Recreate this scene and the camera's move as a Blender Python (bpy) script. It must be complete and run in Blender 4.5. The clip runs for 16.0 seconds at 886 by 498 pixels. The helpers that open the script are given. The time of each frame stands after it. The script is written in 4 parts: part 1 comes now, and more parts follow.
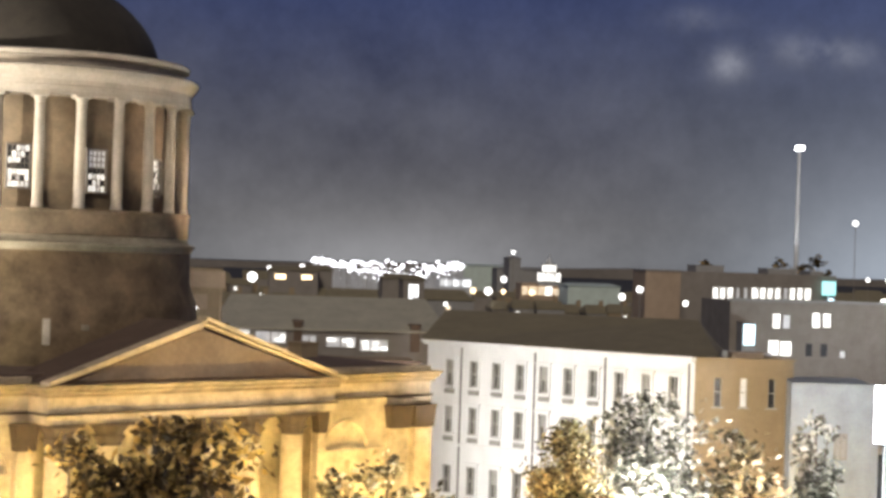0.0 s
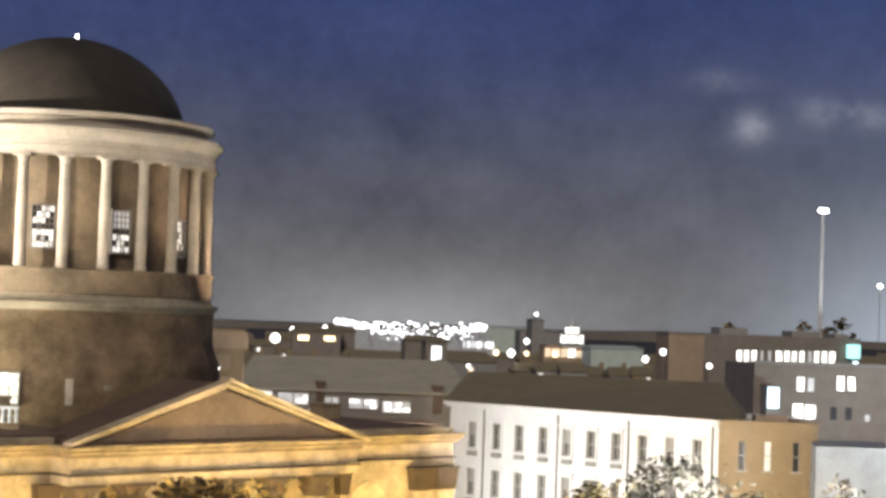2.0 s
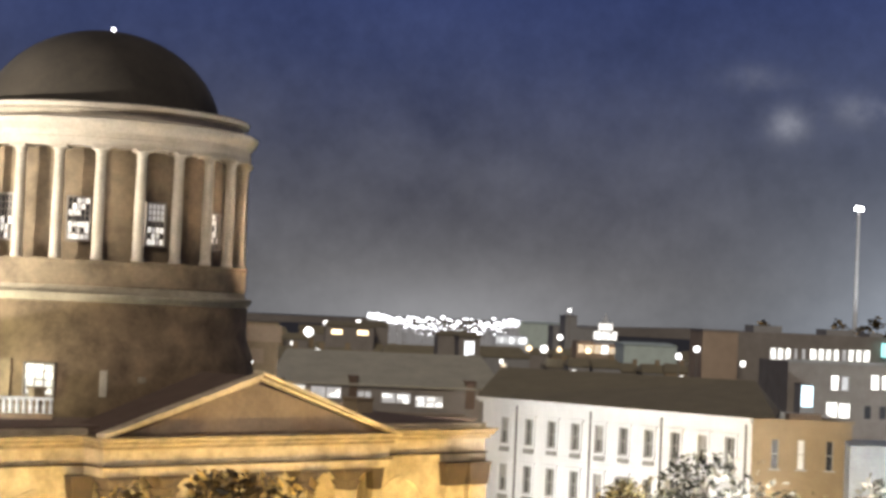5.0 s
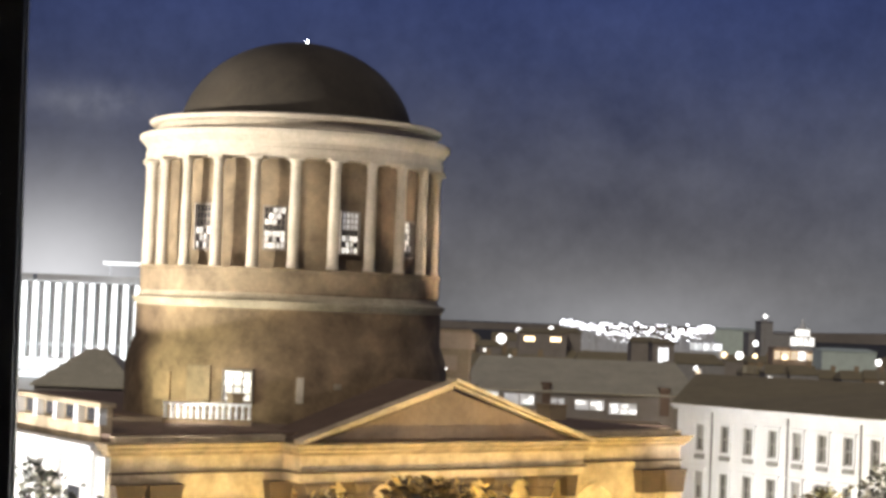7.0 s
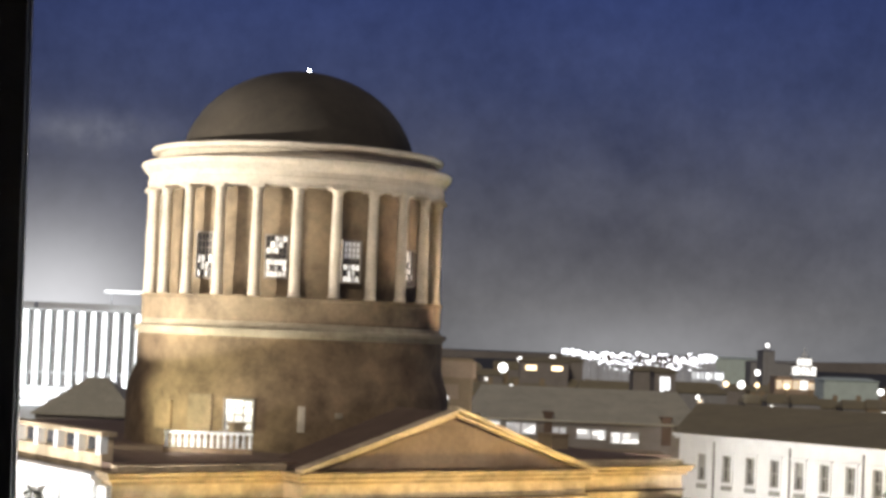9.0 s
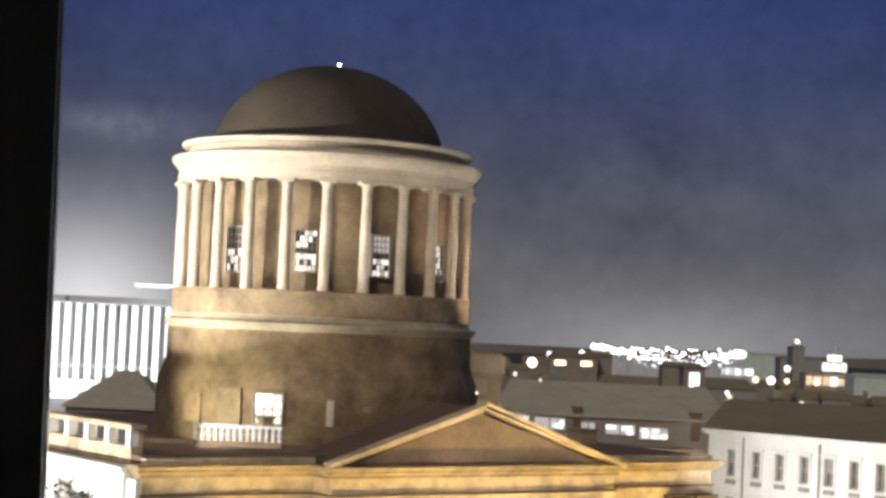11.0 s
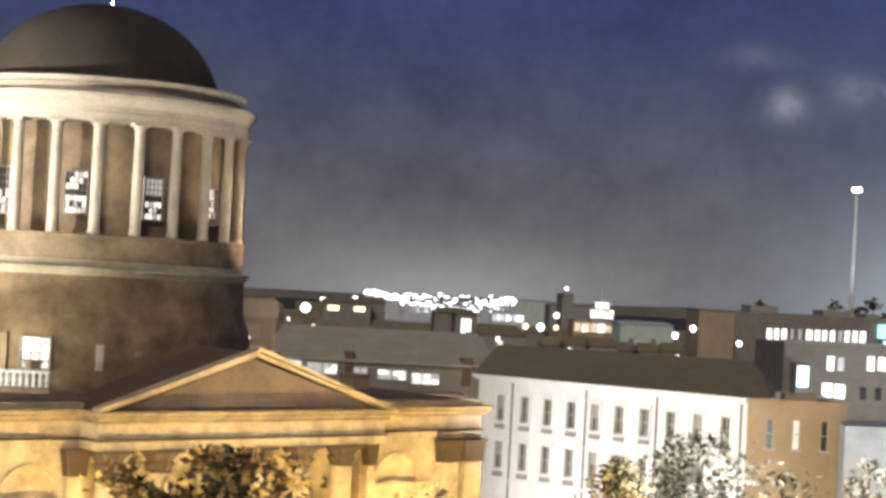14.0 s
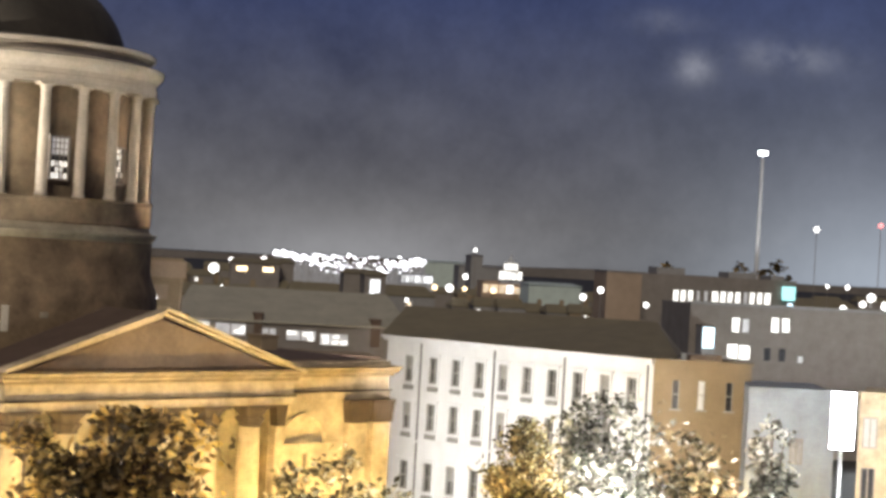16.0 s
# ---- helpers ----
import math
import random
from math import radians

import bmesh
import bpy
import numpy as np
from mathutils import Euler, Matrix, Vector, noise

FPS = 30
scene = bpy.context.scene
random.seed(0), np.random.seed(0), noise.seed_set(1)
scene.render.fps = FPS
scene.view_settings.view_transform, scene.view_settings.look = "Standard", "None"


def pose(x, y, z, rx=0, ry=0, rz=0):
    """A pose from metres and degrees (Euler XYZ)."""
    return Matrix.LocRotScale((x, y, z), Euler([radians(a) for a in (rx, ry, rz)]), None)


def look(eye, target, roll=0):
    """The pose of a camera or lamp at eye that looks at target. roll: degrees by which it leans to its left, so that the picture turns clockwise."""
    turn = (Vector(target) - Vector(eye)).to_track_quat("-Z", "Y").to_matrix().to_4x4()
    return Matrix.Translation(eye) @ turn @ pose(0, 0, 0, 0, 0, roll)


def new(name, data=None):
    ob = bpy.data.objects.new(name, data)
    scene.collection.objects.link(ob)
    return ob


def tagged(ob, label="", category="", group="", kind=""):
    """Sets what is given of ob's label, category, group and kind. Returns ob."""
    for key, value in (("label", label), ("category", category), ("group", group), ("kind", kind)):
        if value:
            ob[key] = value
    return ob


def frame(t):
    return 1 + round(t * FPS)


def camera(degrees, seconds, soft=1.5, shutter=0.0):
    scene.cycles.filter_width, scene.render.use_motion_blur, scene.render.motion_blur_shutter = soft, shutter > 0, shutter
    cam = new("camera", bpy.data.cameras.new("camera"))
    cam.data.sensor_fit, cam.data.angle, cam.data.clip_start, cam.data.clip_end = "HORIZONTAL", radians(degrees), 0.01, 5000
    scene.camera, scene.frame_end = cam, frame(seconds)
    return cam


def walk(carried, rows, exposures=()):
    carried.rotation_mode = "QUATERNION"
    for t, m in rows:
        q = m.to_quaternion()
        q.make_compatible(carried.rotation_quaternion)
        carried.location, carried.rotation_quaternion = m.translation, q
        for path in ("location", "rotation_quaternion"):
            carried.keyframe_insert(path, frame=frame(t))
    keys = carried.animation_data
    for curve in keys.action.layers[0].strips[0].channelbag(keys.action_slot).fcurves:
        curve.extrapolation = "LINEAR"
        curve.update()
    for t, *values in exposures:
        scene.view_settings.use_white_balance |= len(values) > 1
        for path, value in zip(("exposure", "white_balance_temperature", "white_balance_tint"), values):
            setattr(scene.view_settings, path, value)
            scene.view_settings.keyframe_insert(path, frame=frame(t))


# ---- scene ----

EYE = 25.0
cam = camera(28.0, 16.0, soft=3.4)
ROWS = [
    (0.0, -7.468, 0.209, -1.837),
    (0.5, -7.223, 0.728, -1.845),
    (0.7, -7.168, 1.423, -1.845),
    (1.0, -7.136, 2.398, -1.816),
    (1.5, -6.952, 2.411, -1.857),
    (2.0, -6.729, 2.169, -2.027),
    (2.5, -6.612, 1.784, -2.143),
    (3.0, -6.598, 1.339, -2.253),
    (3.5, -6.352, 1.401, -2.450),
    (3.7, -6.220, 1.444, -2.489),
    (5.8, -4.311, 2.132, -2.638),
    (6.0, -2.930, 1.913, -2.508),
    (6.2, -1.610, 1.661, -2.508),
    (6.5, -0.144, 1.647, -2.347),
    (7.0, 0.549, 1.931, -2.262),
    (7.2, 0.539, 2.202, -2.149),
    (7.5, 0.555, 3.267, -2.139),
    (8.0, 0.493, 3.355, -2.163),
    (8.5, 0.501, 3.159, -2.140),
    (9.0, 0.599, 2.858, -2.328),
    (9.2, 0.620, 2.730, -2.360),
    (11.3, 1.600, 2.614, -2.558),
    (11.5, 1.580, 2.279, -2.588),
    (12.0, 1.210, 1.191, -2.654),
    (12.3, 0.889, 0.735, -2.699),
    (12.5, -0.041, 0.820, -2.900),
    (12.7, -1.789, 0.977, -2.929),
    (13.0, -3.798, 1.096, -2.973),
    (13.5, -5.299, 1.189, -3.037),
    (14.0, -5.755, 1.240, -3.051),
    (14.5, -6.542, 1.144, -3.035),
    (15.0, -7.722, 1.066, -3.097),
    (15.5, -8.658, 0.684, -3.213),
    (16.0, -8.687, 0.144, -3.257),
]
walk(cam, [(t, pose(0, 0, EYE, 90 + pitch, roll, yaw)) for t, yaw, pitch, roll in ROWS],
     [(0.0, 0.18), (0.5, 0.3), (1.0, 0.46), (1.5, 0.44), (2.0, 0.32), (2.5, 0.14), (3.0, 0.12), (3.5, 0.24), (6.0, 0.1), (6.5, 0.1), (7.0, 0.16), (7.5, 0.42), (8.0, 0.5), (8.5, 0.36),
      (9.0, 0.16), (11.5, 0.2), (12.0, 0.13), (12.5, 0.08), (13.0, 0.04), (13.5, 0.2), (14.0, 0.24), (14.5, 0.25), (15.0, 0.17), (15.5, 0.17), (16.0, 0.15)])

# ---- night sky ----
world = bpy.data.worlds.new("night_sky")
scene.world = world
world.use_nodes = True
wn, wl = world.node_tree.nodes, world.node_tree.links


def wnode(kind, **values):
    n = wn.new(kind)
    for key, value in values.items():
        n.inputs[int(key[1:])].default_value = value
    return n


def wmath(op, a, b=None):
    n = wn.new("ShaderNodeMath")
    n.operation = op
    for i, v in enumerate((a, b)):
        if v is None:
            continue
        if isinstance(v, (int, float)):
            n.inputs[i].default_value = v
        else:
            wl.new(v, n.inputs[i])
    return n.outputs[0]


bg = wn["Background"]
coord = wn.new("ShaderNodeTexCoord").outputs["Generated"]
split = wn.new("ShaderNodeSeparateXYZ")
wl.new(coord, split.inputs[0])
ramp = wn.new("ShaderNodeValToRGB")
stops = [(0.0, (0.102, 0.101, 0.106)), (0.02, (0.089, 0.086, 0.091)), (0.05, (0.067, 0.067, 0.083)), (0.09, (0.047, 0.052, 0.085)),
         (0.14, (0.035, 0.046, 0.108)), (0.2, (0.026, 0.04, 0.125)), (0.34, (0.024, 0.033, 0.085)), (1.0, (0.026, 0.029, 0.05))]
el = ramp.color_ramp.elements
while len(el) < len(stops):
    el.new(0.5)
for e, (p, c) in zip(el, stops):
    e.position, e.color = p, (*c, 1)
wl.new(split.outputs[2], ramp.inputs[0])
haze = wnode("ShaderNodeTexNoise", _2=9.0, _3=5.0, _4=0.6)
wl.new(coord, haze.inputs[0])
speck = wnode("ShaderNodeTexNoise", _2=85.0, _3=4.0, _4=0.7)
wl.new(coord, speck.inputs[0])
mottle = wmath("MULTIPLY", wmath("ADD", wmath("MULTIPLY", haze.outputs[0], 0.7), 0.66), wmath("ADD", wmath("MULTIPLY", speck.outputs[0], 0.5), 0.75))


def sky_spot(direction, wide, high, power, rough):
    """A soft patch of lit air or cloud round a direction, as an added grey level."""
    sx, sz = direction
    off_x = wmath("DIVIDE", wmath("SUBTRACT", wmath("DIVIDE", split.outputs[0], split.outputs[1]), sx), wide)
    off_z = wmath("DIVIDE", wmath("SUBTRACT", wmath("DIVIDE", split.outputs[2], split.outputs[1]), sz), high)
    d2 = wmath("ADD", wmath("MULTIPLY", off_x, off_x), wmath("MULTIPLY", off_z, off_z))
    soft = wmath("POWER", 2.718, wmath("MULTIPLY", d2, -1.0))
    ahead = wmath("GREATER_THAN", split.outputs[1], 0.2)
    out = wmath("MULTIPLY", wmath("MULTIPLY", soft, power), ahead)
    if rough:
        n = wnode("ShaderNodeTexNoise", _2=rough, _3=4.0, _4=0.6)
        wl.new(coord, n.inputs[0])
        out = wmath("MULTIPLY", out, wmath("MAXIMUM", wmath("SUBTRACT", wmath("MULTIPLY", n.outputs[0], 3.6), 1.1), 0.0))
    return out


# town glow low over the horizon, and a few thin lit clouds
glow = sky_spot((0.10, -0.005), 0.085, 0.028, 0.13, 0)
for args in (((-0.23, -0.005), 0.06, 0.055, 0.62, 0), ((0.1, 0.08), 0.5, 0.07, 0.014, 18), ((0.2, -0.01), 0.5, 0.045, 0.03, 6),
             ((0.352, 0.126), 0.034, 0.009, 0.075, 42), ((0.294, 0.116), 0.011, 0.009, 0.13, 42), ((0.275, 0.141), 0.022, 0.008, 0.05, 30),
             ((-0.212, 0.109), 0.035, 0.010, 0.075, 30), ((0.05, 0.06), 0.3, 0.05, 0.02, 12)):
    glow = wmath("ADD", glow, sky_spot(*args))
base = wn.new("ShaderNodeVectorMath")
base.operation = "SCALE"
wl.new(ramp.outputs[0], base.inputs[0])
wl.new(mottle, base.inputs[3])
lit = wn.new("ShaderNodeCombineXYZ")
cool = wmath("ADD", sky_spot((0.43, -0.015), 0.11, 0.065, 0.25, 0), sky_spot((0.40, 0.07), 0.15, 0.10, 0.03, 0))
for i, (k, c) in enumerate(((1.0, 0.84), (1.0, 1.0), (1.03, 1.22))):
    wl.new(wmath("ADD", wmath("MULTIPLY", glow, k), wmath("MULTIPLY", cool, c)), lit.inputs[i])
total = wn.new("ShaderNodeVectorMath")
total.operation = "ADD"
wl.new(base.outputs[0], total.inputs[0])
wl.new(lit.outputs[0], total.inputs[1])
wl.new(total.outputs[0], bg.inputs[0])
bg.inputs[1].default_value = 1.0

# ---- floodlights ----
WARM, AMBER, WHITE, COOL = (1.0, 0.66, 0.36), (1.0, 0.73, 0.26), (1.0, 0.97, 0.93), (0.93, 0.97, 1.0)


def area_flood(eye, target, wide, deep, watts, colour):
    data = bpy.data.lights.new("floodlight", "AREA")
    data.shape, data.size, data.size_y, data.energy, data.color = "RECTANGLE", wide, deep, watts, colour
    new("floodlight", data).matrix_world = look(eye, target)


def spot_flood(eye, target, cone, watts, colour, radius=0.4, blend=0.6):
    data = bpy.data.lights.new("floodlight", "SPOT")
    data.spot_size, data.spot_blend, data.energy, data.color, data.shadow_soft_size = radians(cone), blend, watts, colour, radius
    new("floodlight", data).matrix_world = look(eye, target)


COURT = pose(-18.8, 95.0, 0, 0, 0, 37.2)
DRUM = (-11.6, 120.8)


def court(u, v, z):
    return COURT @ Vector((u, v, z))


area_flood(court(21, -8.5, 2.0), court(21, 0, 13.0), 42, 0.6, 11800, AMBER)
area_flood(court(37.5, -4, 3.0), court(37.5, 0, 11.5), 9, 0.4, 1300, AMBER)
area_flood(court(5.5, -4, 3.0), court(5.5, 0, 11.5), 9, 0.4, 800, AMBER)
area_flood(court(-24, 13, 10.0), court(0, 13, 15), 30, 0.8, 21000, WHITE)
spot_flood((-53, 90, 26.0), (-13, 119, 33.0), 26, 170000, (1.0, 0.93, 0.8), 0.9, 0.5)
spot_flood(court(2.2, 12.2, 18.4), (-16.0, 111.5, 20.8), 66, 7800, (1.0, 0.98, 0.68), 0.8, 0.9)
spot_flood((-17.5, 103.5, 18.1), (-15, 107, 18.4), 70, 1700, (1.0, 0.97, 0.9), 0.2, 0.8)
spot_flood(court(40, 0.6, 18.0), (-9, 118, 34.0), 20, 20000, (1.0, 0.77, 0.58), 0.4, 0.6)
area_flood((17.5, 141.5, 3.5), (29.5, 159.5, 11.5), 31, 1.0, 6900, WHITE)
area_flood((44, 134, 3.0), (46, 148, 12), 8, 0.6, 1100, AMBER)
area_flood((-57, 200, 12.0), (-57, 221, 24), 34, 0.8, 8000, COOL)

spot_flood((20.5, 103, 1.0), (22.9, 112, 12.0), 44, 24000, WARM, 0.3)
spot_flood((38, 110, 1.0), (38, 121, 11.0), 54, 32000, WARM, 0.3)
# added soft fill from behind the camera, lifting roofs and unlit walls
fill_sun = bpy.data.lights.new("fill_sun", "SUN")
fill_sun.energy, fill_sun.angle, fill_sun.color = 1.12, radians(14), (1.0, 0.9, 0.74)
new("fill_sun", fill_sun).matrix_world = look((0, 0, 0), (0.24, 0.85, -0.6))

# ---- materials ----


def material(name, colour, rough=0.85, metal=0.0, grain=0.3, stain=0.3, scale=1.0, bump=0.3, streak=False):
    """A weathered surface: fine grain and broad stains of its own colour, with a fine relief."""
    m = bpy.data.materials.new(name)
    m.use_nodes = True
    n, l = m.node_tree.nodes, m.node_tree.links
    b = n["Principled BSDF"]
    b.inputs["Roughness"].default_value, b.inputs["Metallic"].default_value = rough, metal
    place = n.new("ShaderNodeTexCoord")
    stretch = n.new("ShaderNodeMapping")
    stretch.inputs["Scale"].default_value = (1, 1, 0.18 if streak else 1)
    l.new(place.outputs["Object"], stretch.inputs[0])
    fine, broad = n.new("ShaderNodeTexNoise"), n.new("ShaderNodeTexNoise")
    for tex, s in ((fine, 6.0 * scale), (broad, 0.55 * scale)):
        tex.inputs["Scale"].default_value, tex.inputs["Detail"].default_value, tex.inputs["Roughness"].default_value = s, 6, 0.65
        l.new(stretch.outputs[0], tex.inputs["Vector"])
    value = n.new("ShaderNodeMath")
    value.operation = "MULTIPLY_ADD"
    value.inputs[1].default_value, value.inputs[2].default_value = 2.2 * grain, 1.0 - 1.1 * grain
    l.new(fine.outputs[0], value.inputs[0])
    wide = n.new("ShaderNodeMath")
    wide.operation = "MULTIPLY_ADD"
    wide.inputs[1].default_value, wide.inputs[2].default_value = 2.6 * stain, 1.0 - 1.3 * stain
    l.new(broad.outputs[0], wide.inputs[0])
    both = n.new("ShaderNodeMath")
    both.operation = "MULTIPLY"
    l.new(value.outputs[0], both.inputs[0])
    l.new(wide.outputs[0], both.inputs[1])
    last = both.outputs[0]
    tint = n.new("ShaderNodeVectorMath")
    tint.operation = "SCALE"
    tint.inputs[0].default_value = colour
    l.new(last, tint.inputs[3])
    l.new(tint.outputs[0], b.inputs["Base Color"])
    relief = n.new("ShaderNodeBump")
    relief.inputs["Strength"].default_value, relief.inputs["Distance"].default_value = bump, 0.06
    l.new(fine.outputs[0], relief.inputs["Height"])
    l.new(relief.outputs[0], b.inputs["Normal"])
    return m


def lamp_material(name, colour, power):
    m = bpy.data.materials.new(name)
    m.use_nodes = True
    b = m.node_tree.nodes["Principled BSDF"]
    b.inputs["Base Color"].default_value = (0.8, 0.8, 0.8, 1)
    b.inputs["Emission Color"].default_value, b.inputs["Emission Strength"].default_value = (*colour, 1), power
    return m


def room_material(name, colour, power):
    """A lit room behind a window: uneven light."""
    m = lamp_material(name, colour, power)
    n, l = m.node_tree.nodes, m.node_tree.links
    tex, place, add = n.new("ShaderNodeTexNoise"), n.new("ShaderNodeTexCoord"), n.new("ShaderNodeMath")
    tex.inputs["Scale"].default_value = 1.3
    l.new(place.outputs["Object"], tex.inputs["Vector"])
    add.operation = "MULTIPLY_ADD"
    add.inputs[1].default_value, add.inputs[2].default_value = 2.4 * power, -0.5 * power
    l.new(tex.outputs[0], add.inputs[0])
    l.new(add.outputs[0], n["Principled BSDF"].inputs["Emission Strength"])
    return m


def leaf_material(name, colour):
    m = bpy.data.materials.new(name)
    m.use_nodes = True
    n, l = m.node_tree.nodes, m.node_tree.links
    b = n["Principled BSDF"]
    b.inputs["Roughness"].default_value = 0.5
    island, ramp_ = n.new("ShaderNodeNewGeometry"), n.new("ShaderNodeValToRGB")
    ramp_.color_ramp.elements[0].color = (*[c * 0.1 for c in colour], 1)
    half = ramp_.color_ramp.elements.new(0.5)
    half.color = (*[c * 0.4 for c in colour], 1)
    # the palest leaves stand for specks of light in the crown
    pale = ramp_.color_ramp.elements.new(0.8)
    pale.color = (*[c * 1.3 for c in colour], 1)
    ramp_.color_ramp.elements[3].color = (*[min(c * 3.4, 0.8) for c in colour], 1)
    l.new(island.outputs["Random Per Island"], ramp_.inputs[0])
    l.new(ramp_.outputs[0], b.inputs["Base Color"])
    thin, mix = n.new("ShaderNodeBsdfTranslucent"), n.new("ShaderNodeMixShader")
    l.new(ramp_.outputs[0], thin.inputs[0])
    mix.inputs[0].default_value = 0.4
    l.new(b.outputs[0], mix.inputs[1])
    l.new(thin.outputs[0], mix.inputs[2])
    l.new(mix.outputs[0], n["Material Output"].inputs[0])
    return m


STONE = material("limestone", (0.44, 0.35, 0.235), stain=0.85, scale=0.9)
STONE_DRUM = material("drum_stone", (0.47, 0.41, 0.33), stain=0.35, scale=0.8)
# drum stone darkened in its colour for the shade behind the columns
DRUM_WALL = material("darkened_drum_stone", (0.2, 0.147, 0.092), stain=1.0, scale=0.8)
CURTAIN = material("curtained_glass", (0.06, 0.055, 0.05), rough=0.3, stain=0.3)
# cornice colour dimmed to stand for the weaker light up there
CORNICE = material("dimmed_cornice_stone", (0.25, 0.185, 0.11), stain=0.9, scale=1.1)
BAND = material("stained_band_stone", (0.33, 0.28, 0.2), stain=0.7, scale=0.6)
DARK_STONE = material("dark_stone", (0.075, 0.05, 0.03), stain=0.45)
# shade of the gable and portico ceiling, put into the stone colour
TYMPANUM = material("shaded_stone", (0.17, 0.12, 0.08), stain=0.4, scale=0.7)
PODIUM = material("weathered_granite", (0.185, 0.126, 0.072), stain=1.05, scale=0.8)
COPPER = material("dark_copper", (0.043, 0.034, 0.025), rough=0.85, stain=0.65, scale=0.5, bump=0.4)
ROOFING = material("brown_roofing", (0.15, 0.1, 0.07), stain=0.35)
LEADWORK = material("dark_brown_lead", (0.11, 0.07, 0.05), rough=0.95, stain=0.3)
SLATE = material("grey_slate", (0.42, 0.385, 0.3), rough=0.6, stain=0.25, streak=False)
DARK_SLATE = material("dark_slate", (0.24, 0.2, 0.125), rough=0.7, stain=0.25)
RENDERED = material("white_render", (0.76, 0.765, 0.77), stain=0.14, grain=0.1, streak=True)
BROWN = material("brown_brick", (0.32, 0.24, 0.15), stain=0.22)
TAN = material("tan_brick", (0.42, 0.31, 0.22), stain=0.2)
GREY = material("grey_concrete", (0.32, 0.305, 0.29), stain=0.25)
DARK_WALL = material("dark_brick", (0.27, 0.235, 0.205), stain=0.3)
PALE = material("pale_panel", (0.62, 0.63, 0.64), stain=0.15)
APRON = material("grey_stone_panel", (0.3, 0.29, 0.275), stain=0.2)
BLUE_GREY = material("blue_grey_render", (0.31, 0.335, 0.37), stain=0.3)
GREEN_SHEET = material("green_sheet_metal", (0.58, 0.66, 0.6), rough=0.5, stain=0.2)
GLASS_DARK = material("dark_window_glass", (0.05, 0.05, 0.055), rough=0.12, grain=0.1, stain=0.2, bump=0.02)
SASH = material("painted_sash", (0.4, 0.385, 0.36), rough=0.5, stain=0.1)
PIPE = material("iron_pipe", (0.16, 0.155, 0.15), rough=0.5, stain=0.2)
STEEL = material("galvanised_steel", (0.72, 0.73, 0.75), rough=0.5, metal=0.0, stain=0.15)
ASPHALT = material("asphalt", (0.05, 0.048, 0.045), stain=0.3)
PAVING = material("granite_paving", (0.25, 0.24, 0.22), stain=0.25)
BARK = material("bark", (0.12, 0.09, 0.065), stain=0.4, scale=2)
LEAF = leaf_material("leaf", (0.25, 0.165, 0.06))
# tan, amber and pale tints put the lamp light into the leaf colour
LEAF_LIT_TAN = leaf_material("lit_tan_leaf", (0.44, 0.37, 0.22))
LEAF_LIT_AMBER = leaf_material("lit_amber_leaf", (0.42, 0.33, 0.15))
LEAF_LIT_WHITE = leaf_material("lit_white_leaf", (0.5, 0.49, 0.42))
FRAME_BLACK = material("black_frame", (0.16, 0.16, 0.155), rough=0.5, stain=0.2, bump=0.05)
FRAME_STRIP = material("aluminium_strip", (0.6, 0.58, 0.55), rough=0.35, metal=0.3, stain=0.1)
# pale so that the added room bounces light onto the black frame
PLASTER = material("room_plaster", (0.8, 0.79, 0.77), stain=0.2)
# hill colour raised to stand in for distant haze
HILL = material("hazy_wooded_hill", (0.2, 0.175, 0.155), stain=0.3, scale=0.02)
ROOM_WHITE = room_material("lit_room", (1.0, 0.97, 0.9), 1.9)
ROOM_GALLERY = room_material("lit_gallery", (1.0, 0.96, 0.88), 1.3)
ROOM_WARM = room_material("warm_lit_room", (1.0, 0.72, 0.4), 0.9)
ROOM_DIM = room_material("dim_room", (0.75, 0.75, 0.78), 0.32)
WHITE_GLOW = lamp_material("white_glow", (0.95, 0.98, 1.0), 1.5)
LAMP_WHITE = lamp_material("white_lamp", (0.97, 0.97, 1.0), 9.0)
LAMP_YARD = lamp_material("yard_lamp", (0.93, 0.94, 1.0), 5.0)
LAMP_GLOBE = lamp_material("white_globe", (1.0, 0.98, 0.95), 3.0)
LAMP_WARM = lamp_material("warm_lamp", (1.0, 0.74, 0.42), 3.0)
LAMP_RED = lamp_material("red_lamp", (1.0, 0.25, 0.25), 1.6)
LAMP_TEAL = lamp_material("teal_sign_light", (0.35, 0.95, 0.95), 1.1)
LAMP_BLUE = lamp_material("blue_white_lamp", (0.6, 0.85, 1.0), 2.2)
SCREEN = lamp_material("lit_screen", (0.88, 0.95, 1.0), 60.0)

# ---- building blocks ----


